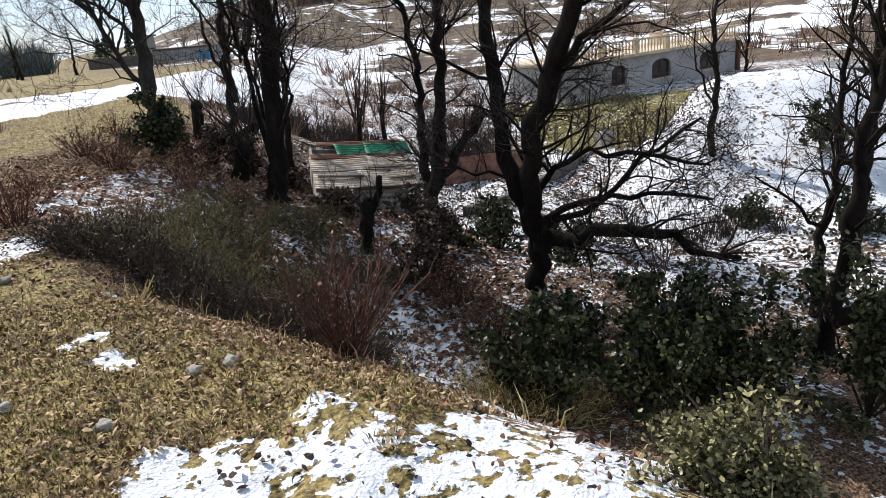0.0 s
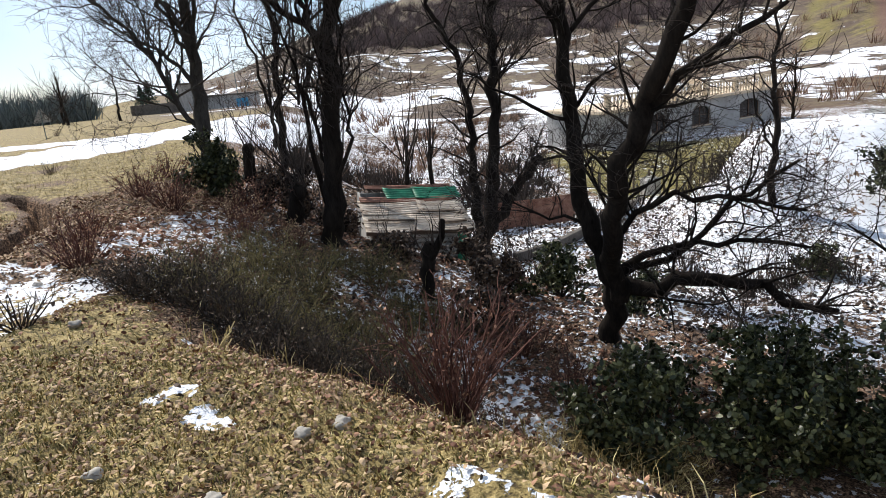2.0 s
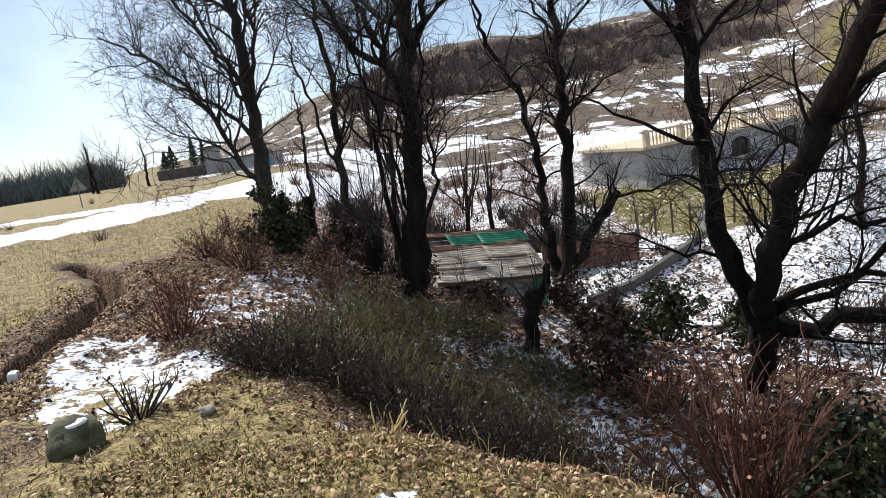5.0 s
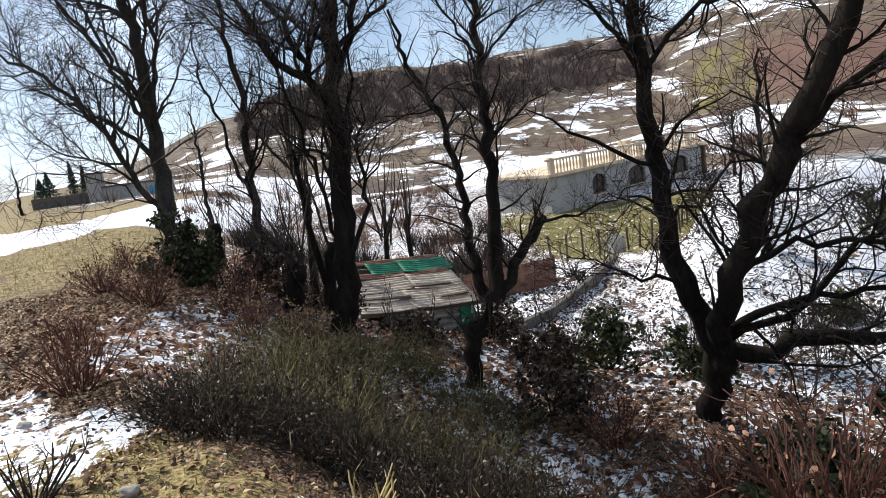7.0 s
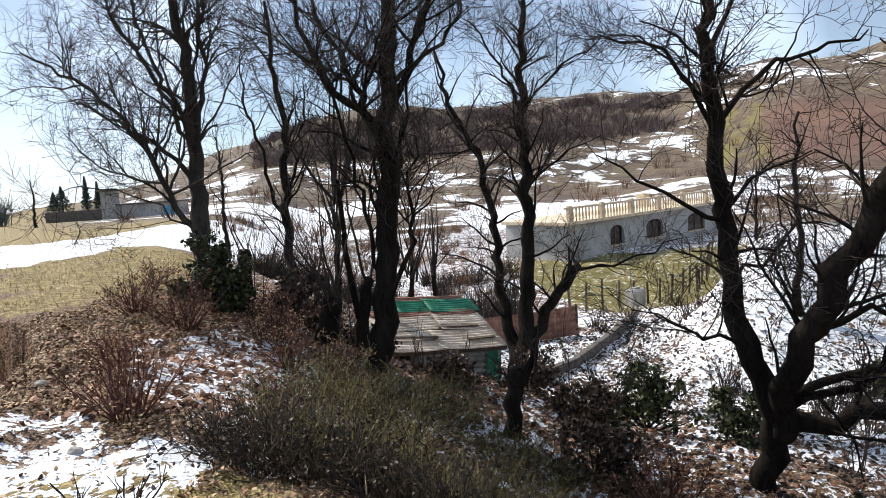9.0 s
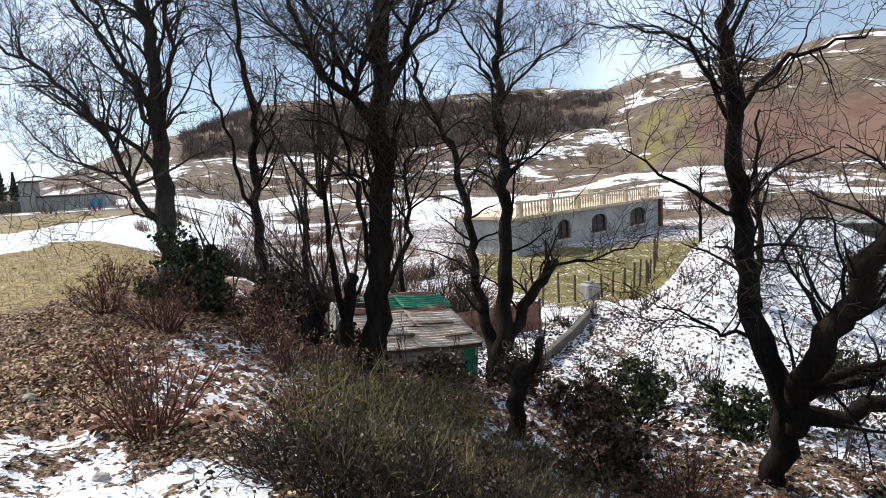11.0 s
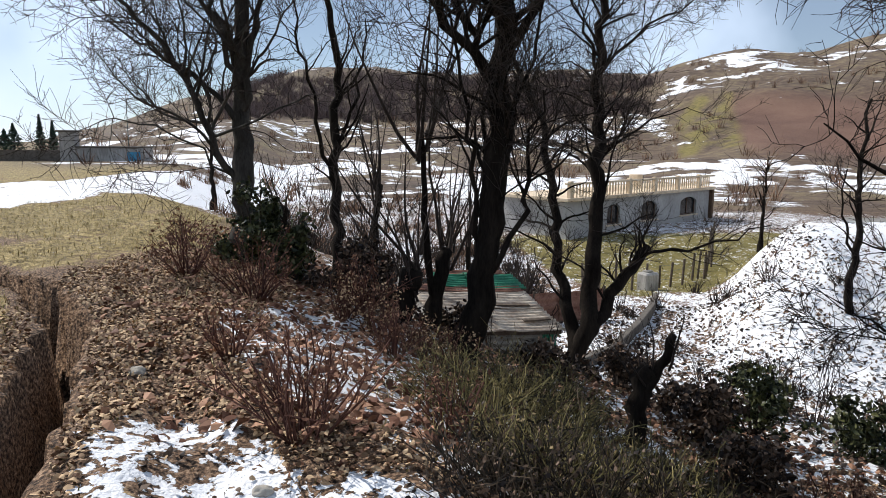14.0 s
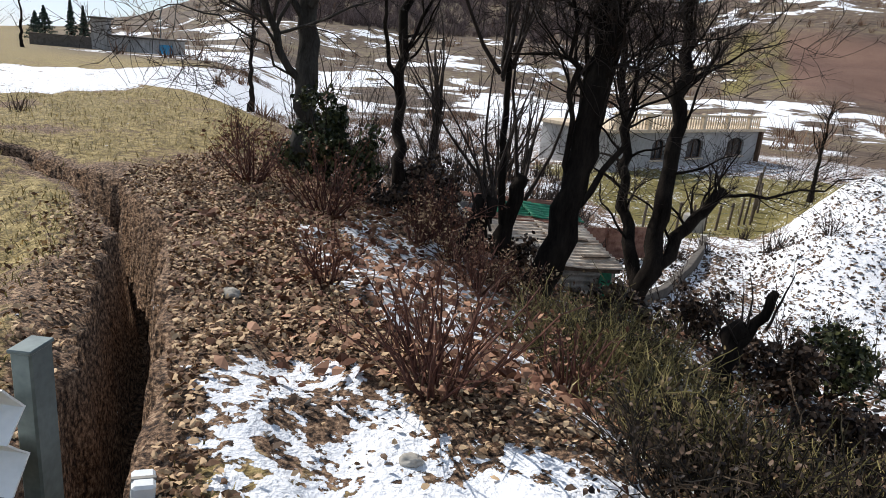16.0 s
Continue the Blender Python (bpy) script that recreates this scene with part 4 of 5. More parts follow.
litter("dead_leaves", "brown fallen leaves on the far bank and gully floor", 26000, 84, FAR_BOX, lambda x, y, m, d: 0.6 * smooth(-2.5, -0.5, d) * smooth(9, 4, d), LEAF_RUST, 0.055)
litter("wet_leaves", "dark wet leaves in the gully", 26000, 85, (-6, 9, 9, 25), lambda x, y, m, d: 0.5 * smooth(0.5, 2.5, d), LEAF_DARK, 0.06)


def blades(name, label, n, seed, box, keep, mat, tall):
    c, rng = scatter(n, seed, box, keep)
    k = len(c)
    a = rng.uniform(0, 6.283, k)
    side = np.stack([np.cos(a), np.sin(a), np.zeros(k)], -1) * rng.uniform(0.003, 0.006, k)[:, None]
    h = tall * rng.uniform(0.4, 1.2, k)
    b = rng.uniform(0, 6.283, k)
    bend = np.stack([np.cos(b), np.sin(b), np.zeros(k)], -1) * (h * rng.uniform(0.2, 1.1, k))[:, None]
    up = np.zeros((k, 3))
    up[:, 2] = h
    c[:, 2] -= 0.01
    V = np.stack([c - side, c + side, c + 0.35 * bend + 0.6 * up + side * 0.8, c + 0.35 * bend + 0.6 * up - side * 0.8, c + bend + 0.85 * up], 1).reshape(-1, 3)
    i = np.arange(k) * 5
    F = np.concatenate([np.stack([i, i + 1, i + 2], -1), np.stack([i, i + 2, i + 3], -1), np.stack([i + 3, i + 2, i + 4], -1)])
    tagged(part(name, mesh_np(name, V, F), mat), label, "grass", kind="stuff")


litter("dead_leaves", "dense pale and brown leaves between ditch and bank edge", 34000, 90, (-9.0, -4.5, 6.0, 15), lambda x, y, m, d: smooth(0.4, -0.2, d) * smooth(-3.2, -2.2, d) * smooth(0.42, 0.32, m["snow"]), LEAF_DEAD, 0.026)
litter("dead_leaves", "small pale leaf scraps in the short grass", 11000, 95, (-4.6, 1.6, 1.4, 5.2), lambda x, y, m, d: smooth(0.5, -0.2, d) * (1 - smooth(0.4, 0.5, m["snow"])), LEAF_DEAD, 0.02)
blades("green_grass", "dense short olive grass near the rail", 36000, 96, (-4.6, 1.6, 1.4, 5.4), lambda x, y, m, d: smooth(0.4, -0.2, d) * (1 - smooth(0.36, 0.46, m["snow"])) * (0.25 + 0.7 * np.clip(-waves(x, y, 1.0, 97) + 0.2, 0, 1)), GRASS, 0.05)
blades("dry_grass", "dense short straw grass near the rail", 36000, 98, (-4.6, 1.6, 1.4, 5.4), lambda x, y, m, d: smooth(0.4, -0.2, d) * (1 - smooth(0.36, 0.46, m["snow"])) * (0.25 + 0.7 * np.clip(waves(x, y, 1.0, 97) + 0.2, 0, 1)), STRAW, 0.06)
blades("dry_grass", "short dry yellow grass on the bank", 42000, 86, NEAR_BOX, lambda x, y, m, d: m["grass"] * (1 - smooth(0.4, 0.55, m["snow"])) * (0.35 + 0.6 * np.clip(waves(x, y, 1.1, 92), 0, 1)), STRAW, 0.075)
blades("green_grass", "short olive grass on the bank", 42000, 87, NEAR_BOX, lambda x, y, m, d: m["grass"] * (1 - smooth(0.4, 0.55, m["snow"])) * (0.25 + 0.6 * np.clip(-waves(x, y, 1.3, 93), 0, 1)), GRASS, 0.06)
blades("dry_grass", "tall dry grass fringe on the bank edge", 9000, 88, NEAR_BOX, lambda x, y, m, d: np.exp(-((d - 0.05) / 0.22) ** 2) * smooth(-5.5, -4, x), STRAW, 0.2)
blades("dry_grass", "short yellow grass on the far plateau", 30000, 89, (-22, -6, 9, 26), lambda x, y, m, d: m["grass"] * 0.8, STRAW, 0.12)

# ---- the shed, the house and the far side ----
METAL_DARK = plain("weathered_metal", (0.11, 0.11, 0.10), (0.34, 0.32, 0.28), 4, 0.6, 0.3, 0.01, metal=0.2)
METAL_PALE = plain("pale_roof_sheet", (0.22, 0.14, 0.09), (0.82, 0.73, 0.60), 2.2, 0.7, 0.5, 0.02, (0.5, 2.2, 1), island=False)
METAL_RUST = plain("rusty_sheet", (0.12, 0.045, 0.03), (0.36, 0.20, 0.14), 4, 0.8, 0.4, 0.01)
GREEN_SHEET = plain("green_painted_sheet", (0.01, 0.10, 0.055), (0.04, 0.27, 0.15), 4, 0.5, 0.2, 0.01)
BOARD = plain("grey_board", (0.20, 0.19, 0.175), (0.45, 0.43, 0.40), 5, 0.85, 0.4, 0.01, (1, 1, 0.2))
PLASTER = plain("white_plaster", (0.27, 0.26, 0.245), (0.46, 0.45, 0.43), 0.8, 0.85, 0.2, 0.01)
PLASTER_LOW = plain("stained_plaster", (0.30, 0.26, 0.19), (0.52, 0.46, 0.36), 0.8, 0.9, 0.3, 0.01)
SANDY = plain("sandy_stone", (0.48, 0.37, 0.25), (0.74, 0.62, 0.46), 2, 0.85, 0.3, 0.01)
WINDOW_DARK = plain("dark_window_glass", (0.006, 0.007, 0.008), (0.02, 0.022, 0.026), 2, 0.12, 0)
FRAME_WOOD = plain("brown_window_frame", (0.06, 0.035, 0.02), (0.14, 0.08, 0.05), 6, 0.7, 0)
POST_WOOD = plain("old_fence_post", (0.045, 0.035, 0.028), (0.16, 0.125, 0.095), 9, 0.9, 0.4, 0.01)
CONCRETE = plain("old_concrete", (0.06, 0.052, 0.044), (0.16, 0.14, 0.12), 4, 0.9, 0.4, 0.01)
GALV = plain("galvanised_steel", (0.06, 0.08, 0.08), (0.14, 0.17, 0.17), 5, 0.45, 0.15, 0.004, metal=0.35)
# white of small things; on the guard rail beams it stands for sunlight
WHITE_OR_SUNLIT = plain("white_paint_or_sunlit_steel", (0.66, 0.68, 0.67), (0.82, 0.83, 0.82), 5, 0.5, 0.1, 0.004)
BLUE_PAINT = plain("blue_paint", (0.03, 0.20, 0.34), (0.08, 0.33, 0.50), 3, 0.6, 0)
CONIFER = plain("conifer_needles", (0.012, 0.028, 0.020), (0.05, 0.085, 0.06), 3, 0.8, 0, island=True, spread=0.6)
FAR_TWIG = plain("far_bare_wood", (0.05, 0.035, 0.028), (0.15, 0.11, 0.085), 0.3, 0.9, 0, island=True, spread=0.6)
FAR_RUST = plain("far_rusty_scrub", (0.10, 0.05, 0.03), (0.27, 0.17, 0.11), 0.3, 0.9, 0, island=True, spread=0.6)
# distance haze is mixed into the colours of these two far woods
FAR_HAZE = plain("haze_tinted_wooded_slope", (0.06, 0.075, 0.075), (0.16, 0.18, 0.17), 0.1, 0.9, 0, island=True, spread=0.6)
FAR_WOOD = plain("hazy_bare_wood", (0.075, 0.052, 0.05), (0.17, 0.125, 0.115), 0.1, 0.9, 0, island=True, spread=0.6)
MOSS = plain("mossy_rock", (0.035, 0.04, 0.02), (0.15, 0.145, 0.09), 7, 0.9, 0.8, 0.03)


def box(sx, sy, sz, bevel=0.01, at=(0, 0, 0), turn=0.0):
    bm = bmesh.new()
    bmesh.ops.create_cube(bm, size=1, matrix=Matrix.Translation(at) @ Matrix.Rotation(turn, 4, "Z") @ Matrix.Diagonal((sx, sy, sz, 1)))
    if bevel:
        bmesh.ops.bevel(bm, geom=bm.edges[:], offset=bevel, segments=1, affect="EDGES")
    return bm


def corrugated(length, width, waves_n, depth, seed, sag=0.0, thick=0.006):
    """A rippled sheet: length along x, ripples stacked along y."""
    rng = np.random.RandomState(seed)
    nx, ny = 9, waves_n * 6 + 1
    X, Y = np.meshgrid(np.linspace(0, length, nx), np.linspace(0, width, ny))
    Z = depth * np.sin(Y / width * waves_n * 6.283) + sag * np.sin(X / length * math.pi) + rng.normal(0, 0.004, X.shape) + 0.012 * np.sin(X * 2.3 + seed) * np.sin(Y * 3.1)
    top = np.stack([X, Y, Z], -1).reshape(-1, 3)
    low = top - (0, 0, thick)
    i = np.arange((ny - 1) * nx).reshape(ny - 1, nx)[:, :-1].ravel()
    q = np.stack([i, i + 1, i + nx + 1, i + nx], -1)
    n = len(top)
    rim = list(range(nx - 1)) + [k * nx + nx - 1 for k in range(ny - 1)] + [(ny - 1) * nx + k for k in range(nx - 1, 0, -1)] + [k * nx for k in range(ny - 1, 0, -1)]
    side = np.array([[b, a, a + n, b + n] for a, b in zip(rim, rim[1:] + rim[:1])])
    return mesh_np("sheet", np.concatenate([top, low]), np.concatenate([q, q[:, ::-1] + n, side]), True)


def shed():
    """Low animal shed: rippled sheet walls, patched sheet roof that rises to the back."""
    thing = tagged(new("shed"), "low shed of corrugated sheets with patched pale and green roof", "shed")
    thing.matrix_world = pose(-3.85, 16.75, -3.62, 0, 5.5, 17.0)
    W, D, H, RISE = 2.6, 2.7, 1.42, 0.62
    wall = part("front_wall", corrugated(1.75, 1.25, 9, 0.018, 1), METAL_DARK, thing, "dull corrugated front wall")
    wall.matrix_basis = pose(0.55, 0.03, 0.08, 90, 0, 0)
    p = part("front_panel", corrugated(0.36, 1.15, 3, 0.008, 2), GREEN_SHEET, thing, "green painted panel")
    p.matrix_basis = pose(2.27, 0.0, 0.16, 90, 0, 0)
    for x, s in ((0.0, 0), (W - 0.05, 1)):
        v = [(x, 0, 0), (x, D, 0), (x, D, H + RISE - 0.05), (x, 0, H - 0.05), (x + 0.05, 0, 0), (x + 0.05, D, 0), (x + 0.05, D, H + RISE - 0.05), (x + 0.05, 0, H - 0.05)]
        part("side_wall", (v, [(0, 3, 2, 1), (4, 5, 6, 7), (0, 1, 5, 4), (1, 2, 6, 5), (2, 3, 7, 6), (3, 0, 4, 7)]), BOARD, thing, "grey board side wall")
    part("back_wall", box(W, 0.05, H + RISE - 0.1, 0.005, (W / 2, D + 0.03, (H + RISE - 0.1) / 2)), BOARD, thing)
    for x in (0.06, 0.5, 2.24, 2.55):
        part("post", box(0.08, 0.08, H, 0.01, (x, 0.08, H / 2)), POST_WOOD, thing)
    part("lintel", box(W + 0.2, 0.07, 0.11, 0.01, (W / 2, -0.02, H - 0.07)), POST_WOOD, thing)
    tilt = math.degrees(math.atan2(RISE, D))
    slope = math.hypot(RISE, D)
    for k, (x0, ln, y0, wd, mat, up) in enumerate(((-0.12, 1.35, -0.15, 1.1, METAL_PALE, 0.0), (1.1, 1.6, -0.18, 1.05, METAL_PALE, 0.015), (-0.1, 1.65, 0.85, 0.95, METAL_PALE, 0.03), (1.45, 1.25, 0.8, 0.95, METAL_PALE, 0.045),
                                                   (-0.05, 2.7, 1.62, 0.34, METAL_RUST, 0.065), (0.7, 1.2, 1.85, 0.8, GREEN_SHEET, 0.06), (1.5, 1.3, 1.78, 0.85, GREEN_SHEET, 0.085), (0.2, 2.5, 2.6, 0.3, METAL_RUST, 0.05))):
        s = part("roof_sheet", corrugated(ln, wd, max(3, int(wd * 8)), 0.02, 10 + k, -0.03), mat, thing)
        s.matrix_basis = pose(0, 0, H + 0.02, tilt, 0, 0) @ pose(x0, y0, 0.02 + up, 0, 0, (k % 3 - 1) * 1.3)
    for k, (x, y, ln) in enumerate(((0.6, 0.4, 1.2), (1.9, 0.9, 1.0), (2.2, 0.2, 0.7))):
        b = part("roof_board", box(ln, 0.09, 0.03, 0.005, (0, 0, 0), 0.1 * (k - 1)), POST_WOOD, thing)
        b.matrix_basis = pose(0, 0, H + 0.02, tilt, 0, 0) @ pose(x, y, 0.08)
    return thing


shed()


def small_panel_fence():
    thing = tagged(new("panel_fence"), "rust-red sheet fence leaning behind the shed", "fence")
    thing.matrix_world = pose(-1.0, 23.2, height(0.5, 23.5) - 0.1, 0, 0, 14)
    for k in range(4):
        s = part("panel", corrugated(0.85, 0.95, 4, 0.015, 30 + k), METAL_RUST, thing)
        s.matrix_basis = pose(k * 0.82, 0.01 * (k % 2), 0.1, 90 + (k % 3 - 1) * 3, 0, 0)
    for k in range(5):
        part("post", box(0.07, 0.07, 1.15, 0.008, (k * 0.82, 0.06, 0.55)), POST_WOOD, thing)


small_panel_fence()


def low_wall():
    """Low concrete kerb wall that climbs the snow from the shed to the field."""
    pts = [(-0.1, 19.4), (1.2, 20.6), (2.6, 22.4), (4.0, 24.6), (5.2, 27.0)]
    thing = tagged(new("low_wall"), "low grey concrete wall climbing the snowy slope", "wall")
    for k, ((ax, ay), (bx, by)) in enumerate(zip(pts, pts[1:])):
        L = math.hypot(bx - ax, by - ay)
        b = part("wall_section", box(L + 0.05, 0.2, 0.42, 0.02), CONCRETE, thing)
        z0, z1 = height(ax, ay), height(bx, by)
        b.matrix_basis = Matrix.Translation(((ax + bx) / 2, (ay + by) / 2, (z0 + z1) / 2 + 0.05)) @ Matrix.Rotation(math.atan2(by - ay, bx - ax), 4, "Z") @ Matrix.Rotation(-math.atan2(z1 - z0, L), 4, "Y")


low_wall()


def house():
    """Long low white house with arched windows under a flat roof terrace with a balustrade."""
    thing = tagged(new("house"), "long white house with dark arched windows and a sandy roof balustrade", "house")
    p0, p1 = Vector((6.2, 41.3)), Vector((20.0, 51.3))
    d = p1 - p0
    L = d.length
    ang = math.degrees(math.atan2(d.y, d.x))
    thing.matrix_world = pose(p0.x, p0.y, -4.75, 0, 0, ang)
    H, DEP = 2.85, 4.5
    openings = [(4.7, 1.4), (8.8, 1.9), (14.0, 2.3)]
    xs = [0.0] + [v for c, w in openings for v in (c - w / 2, c + w / 2)] + [L]
    low, high = 1.2, 2.45
    part("wall", box(L, 0.3, low - 0.35, 0, (L / 2, 0.15, 0.35 + (low - 0.35) / 2)), PLASTER, thing)
    part("plinth", box(L + 0.06, 0.36, 0.8, 0.02, (L / 2, 0.15, -0.02)), PLASTER_LOW, thing, "stained plaster plinth")
    part("wall", box(L, 0.3, H - high, 0, (L / 2, 0.15, (H + high) / 2)), PLASTER, thing)
    for a, b in zip(xs[0::2], xs[1::2]):
        part("wall", box(b - a, 0.3, high - low, 0, ((a + b) / 2, 0.15, (low + high) / 2)), PLASTER, thing)
    for c, w in openings:
        win = part("window", box(w - 0.12, 0.03, high - low - 0.1, 0, (c, 0.2, (low + high) / 2)), WINDOW_DARK, thing, "dark window")
        for x in (-w / 2 + 0.04, 0, w / 2 - 0.04):
            part("frame", box(0.07, 0.06, high - low, 0.005, (c + x, 0.17, (low + high) / 2)), FRAME_WOOD, win)
        part("frame", box(w, 0.06, 0.07, 0.005, (c, 0.17, low + 0.035)), FRAME_WOOD, win)
        part("sill", box(w + 0.2, 0.42, 0.08, 0.01, (c, 0.1, low - 0.04)), SANDY, win)
        # arch corners that round off the top of the opening
        n = 6
        for sgn in (-1, 1):
            prof = [(sgn * w / 2, 0.0)] + [(sgn * (w / 2) * math.cos(t * math.pi / 2 / n), 0.42 * math.sin(t * math.pi / 2 / n)) for t in range(1, n + 1)] + [(0, 0.44), (sgn * w / 2, 0.44)]
            v = [(c + x, y, high - 0.43 + z) for y in (0.004, 0.15) for x, z in prof]
            m = len(prof)
            f = [tuple(range(m)), tuple(range(2 * m - 1, m - 1, -1))] + [(i, (i + 1) % m, m + (i + 1) % m, m + i) for i in range(m)]
            part("arch", (v, f), PLASTER, win)
    part("wall", box(0.3, DEP, H, 0, (L - 0.15, DEP / 2 + 0.3, H / 2)), PLASTER, thing)
    part("wall", box(0.3, DEP, H, 0, (0.15, DEP / 2 + 0.3, H / 2)), PLASTER, thing)
    part("wall", box(L, 0.3, H, 0, (L / 2, DEP + 0.45, H / 2)), PLASTER, thing)
    part("roof", box(L + 0.7, DEP + 1.0, 0.2, 0.02, (L / 2, DEP / 2 + 0.2, H + 0.1)), SANDY, thing, "flat sandy roof slab")
    part("porch_post", box(0.3, 0.3, H, 0.02, (L + 0.1, -0.1, H / 2)), FRAME_WOOD, thing)
    rail = part("balustrade", box(L + 0.6, 0.22, 0.12, 0.02, (L / 2, -0.1, H + 1.0)), SANDY, thing, "sandy stone balustrade")
    prof = [(0.055, 0.0), (0.055, 0.06), (0.035, 0.12), (0.075, 0.3), (0.045, 0.55), (0.055, 0.68), (0.055, 0.74)]
    k8 = [(math.cos(i * math.pi / 3), math.sin(i * math.pi / 3)) for i in range(6)]
    v = [(r * c, r * s, z) for r, z in prof for c, s in k8]
    f = [(j * 6 + i, j * 6 + (i + 1) % 6, j * 6 + 6 + (i + 1) % 6, j * 6 + 6 + i) for j in range(len(prof) - 1) for i in range(6)]
    me = mesh_np("baluster", v, f, True)
    me.materials.append(SANDY)
    n = int(L / 0.3)
    for k in range(n):
        if k % 10 == 0:
            part("pier", box(0.28, 0.26, 0.98, 0.02, (0.1 + k * 0.3, -0.1, H + 0.65)), SANDY, rail)
            continue
        b = part("baluster", me, None, rail)
        b.location = (0.1 + k * 0.3, -0.1, H + 0.2)
    part("chimney", box(0.7, 0.7, 0.9, 0.02, (12.2, 3.2, H + 0.65)), SANDY, thing)
    return thing


house()


def field_fence():
    thing = tagged(new("field_fence"), "old wooden posts and wire round the green lawn", "fence")
    line = [(3.2, 29.2), (5.0, 29.6), (7.4, 30.4), (9.6, 32.0), (11.6, 35.0), (13.4, 38.5)]
    rng = np.random.RandomState(5)
    pts = refine([(x, y, 0) for x, y in line], 20, rng, 0.05)
    tops = []
    for x, y, _ in pts:
        h = rng.uniform(0.95, 1.35)
        p = part("post", box(0.085, 0.085, h + 0.2, 0.012), POST_WOOD, thing)
        z = height(x, y)
        p.matrix_basis = pose(x, y, z + h / 2 - 0.1, rng.normal(0, 4), rng.normal(0, 5), rng.uniform(0, 90))
        tops.append((x, y, z))
    for lift in (0.35, 0.7, 0.95):
        part("wire", mesh_np("wire", *tubes([(np.array(tops) + (0, 0, lift), np.full(len(tops), 0.006))], 3)), GALV, thing)


field_fence()
tank = tagged(new("water_tank"), "small grey water tank on snow by the lawn", "water tank")
tank.matrix_world = pose(6.2, 30.0, height(6.2, 30.0) - 0.03, 0, 0, 25)
part("body", box(0.75, 0.6, 0.85, 0.08, (0, 0, 0.42)), BOARD, tank)
part("lid", box(0.3, 0.3, 0.07, 0.02, (0, 0, 0.885)), METAL_DARK, tank)

lean = tagged(new("lean_to"), "dark open lean-to with a thin pale roof edge", "shed")
lean.matrix_world = pose(17.2, 29.3, height(17.5, 29.5) - 0.1, 0, 0, -38)
part("back_wall", box(4.6, 0.1, 1.7, 0.01, (0, 1.6, 0.85)), METAL_DARK, lean)
part("side_wall", box(0.1, 1.6, 1.6, 0.01, (-2.3, 0.8, 0.8)), BOARD, lean)
part("side_wall", box(0.1, 1.6, 1.6, 0.01, (2.3, 0.8, 0.8)), BOARD, lean)
part("roof", box(5.0, 2.1, 0.08, 0.01, (0, 0.8, 1.75)), METAL_DARK, lean)
part("roof_edge", box(5.0, 0.06, 0.12, 0.01, (0, -0.28, 1.75)), WHITE_OR_SUNLIT, lean)
for px in (-2.25, -0.7, 0.8, 2.25):
    part("post", box(0.12, 0.12, 1.7, 0.01, (px, -0.15, 0.85)), POST_WOOD, lean)
part("rail", box(4.6, 0.06, 0.14, 0.01, (0, -0.15, 0.8)), METAL_DARK, lean)
crate = tagged(new("white_block"), "small white block lying beside the ditch", "block")
crate.matrix_world = pose(-6.72, 7.05, height(-6.72, 7.05) + 0.05, 4, 6, 20)
part("body", box(0.08, 0.11, 0.11, 0.01), WHITE_OR_SUNLIT, crate)
part("strap", box(0.084, 0.018, 0.114, 0.002), METAL_DARK, crate)

# house on the plateau, far left
far = tagged(new("farmhouse"), "low grey farmhouse with a small tower and a blue door", "house")
far.matrix_world = pose(-46.9, 88.5, height(-40, 88.5) - 0.3, 0, 0, 4)
part("yard_wall", box(7, 0.4, 1.6, 0.03, (3.2, 0, 0.8)), CONCRETE, far, "pale yard wall")
part("wall", box(9.4, 5, 1.9, 0.03, (10.8, 2.5, 0.95)), BOARD, far)
part("roof", box(9.8, 5.4, 0.18, 0.03, (10.8, 2.5, 1.98)), CONCRETE, far)
part("tower", box(1.7, 1.7, 3.7, 0.03, (7.2, 0.6, 1.85)), BOARD, far, "grey square tower")
part("tower_cap", box(2.2, 2.2, 0.22, 0.03, (7.2, 0.6, 3.8)), CONCRETE, far)
part("door", box(1.5, 0.08, 1.4, 0.01, (14.4, -0.03, 0.7)), BLUE_PAINT, far, "blue painted door")
mast = tagged(new("mast"), "thin grey lattice mast beside the farmhouse", "mast")
mast.location = (-33.2, 90, height(-33.2, 90) - 0.1)
part("pole", mesh_np("pole", *tubes([(np.array([(0, 0, 0), (0, 0, 4), (0, 0, 8)]), np.array((0.06, 0.05, 0.03)))], 6)), GALV, mast)
for zz in (5.2, 6.4):
    part("arm", box(0.6, 0.05, 0.05, 0, (0, 0, zz)), GALV, mast)

sign = tagged(new("road_sign"), "triangular road sign seen from the back on a grey pole", "road sign")
sign.matrix_world = pose(-27.1, 40, height(-27.1, 40) - 0.1, 0, 0, 30)
part("pole", mesh_np("pole", *tubes([(np.array([(0, 0, 0), (0, 0, 1.0), (0, 0, 2.0)]), np.full(3, 0.03))], 6)), GALV, sign)
part("plate", ([(-0.5, 0, 1.1), (0.5, 0, 1.1), (0, 0, 1.98), (-0.5, 0.02, 1.1), (0.5, 0.02, 1.1), (0, 0.02, 1.98)], [(0, 1, 2), (5, 4, 3), (0, 3, 4, 1), (1, 4, 5, 2), (2, 5, 3, 0)]), METAL_DARK, sign)


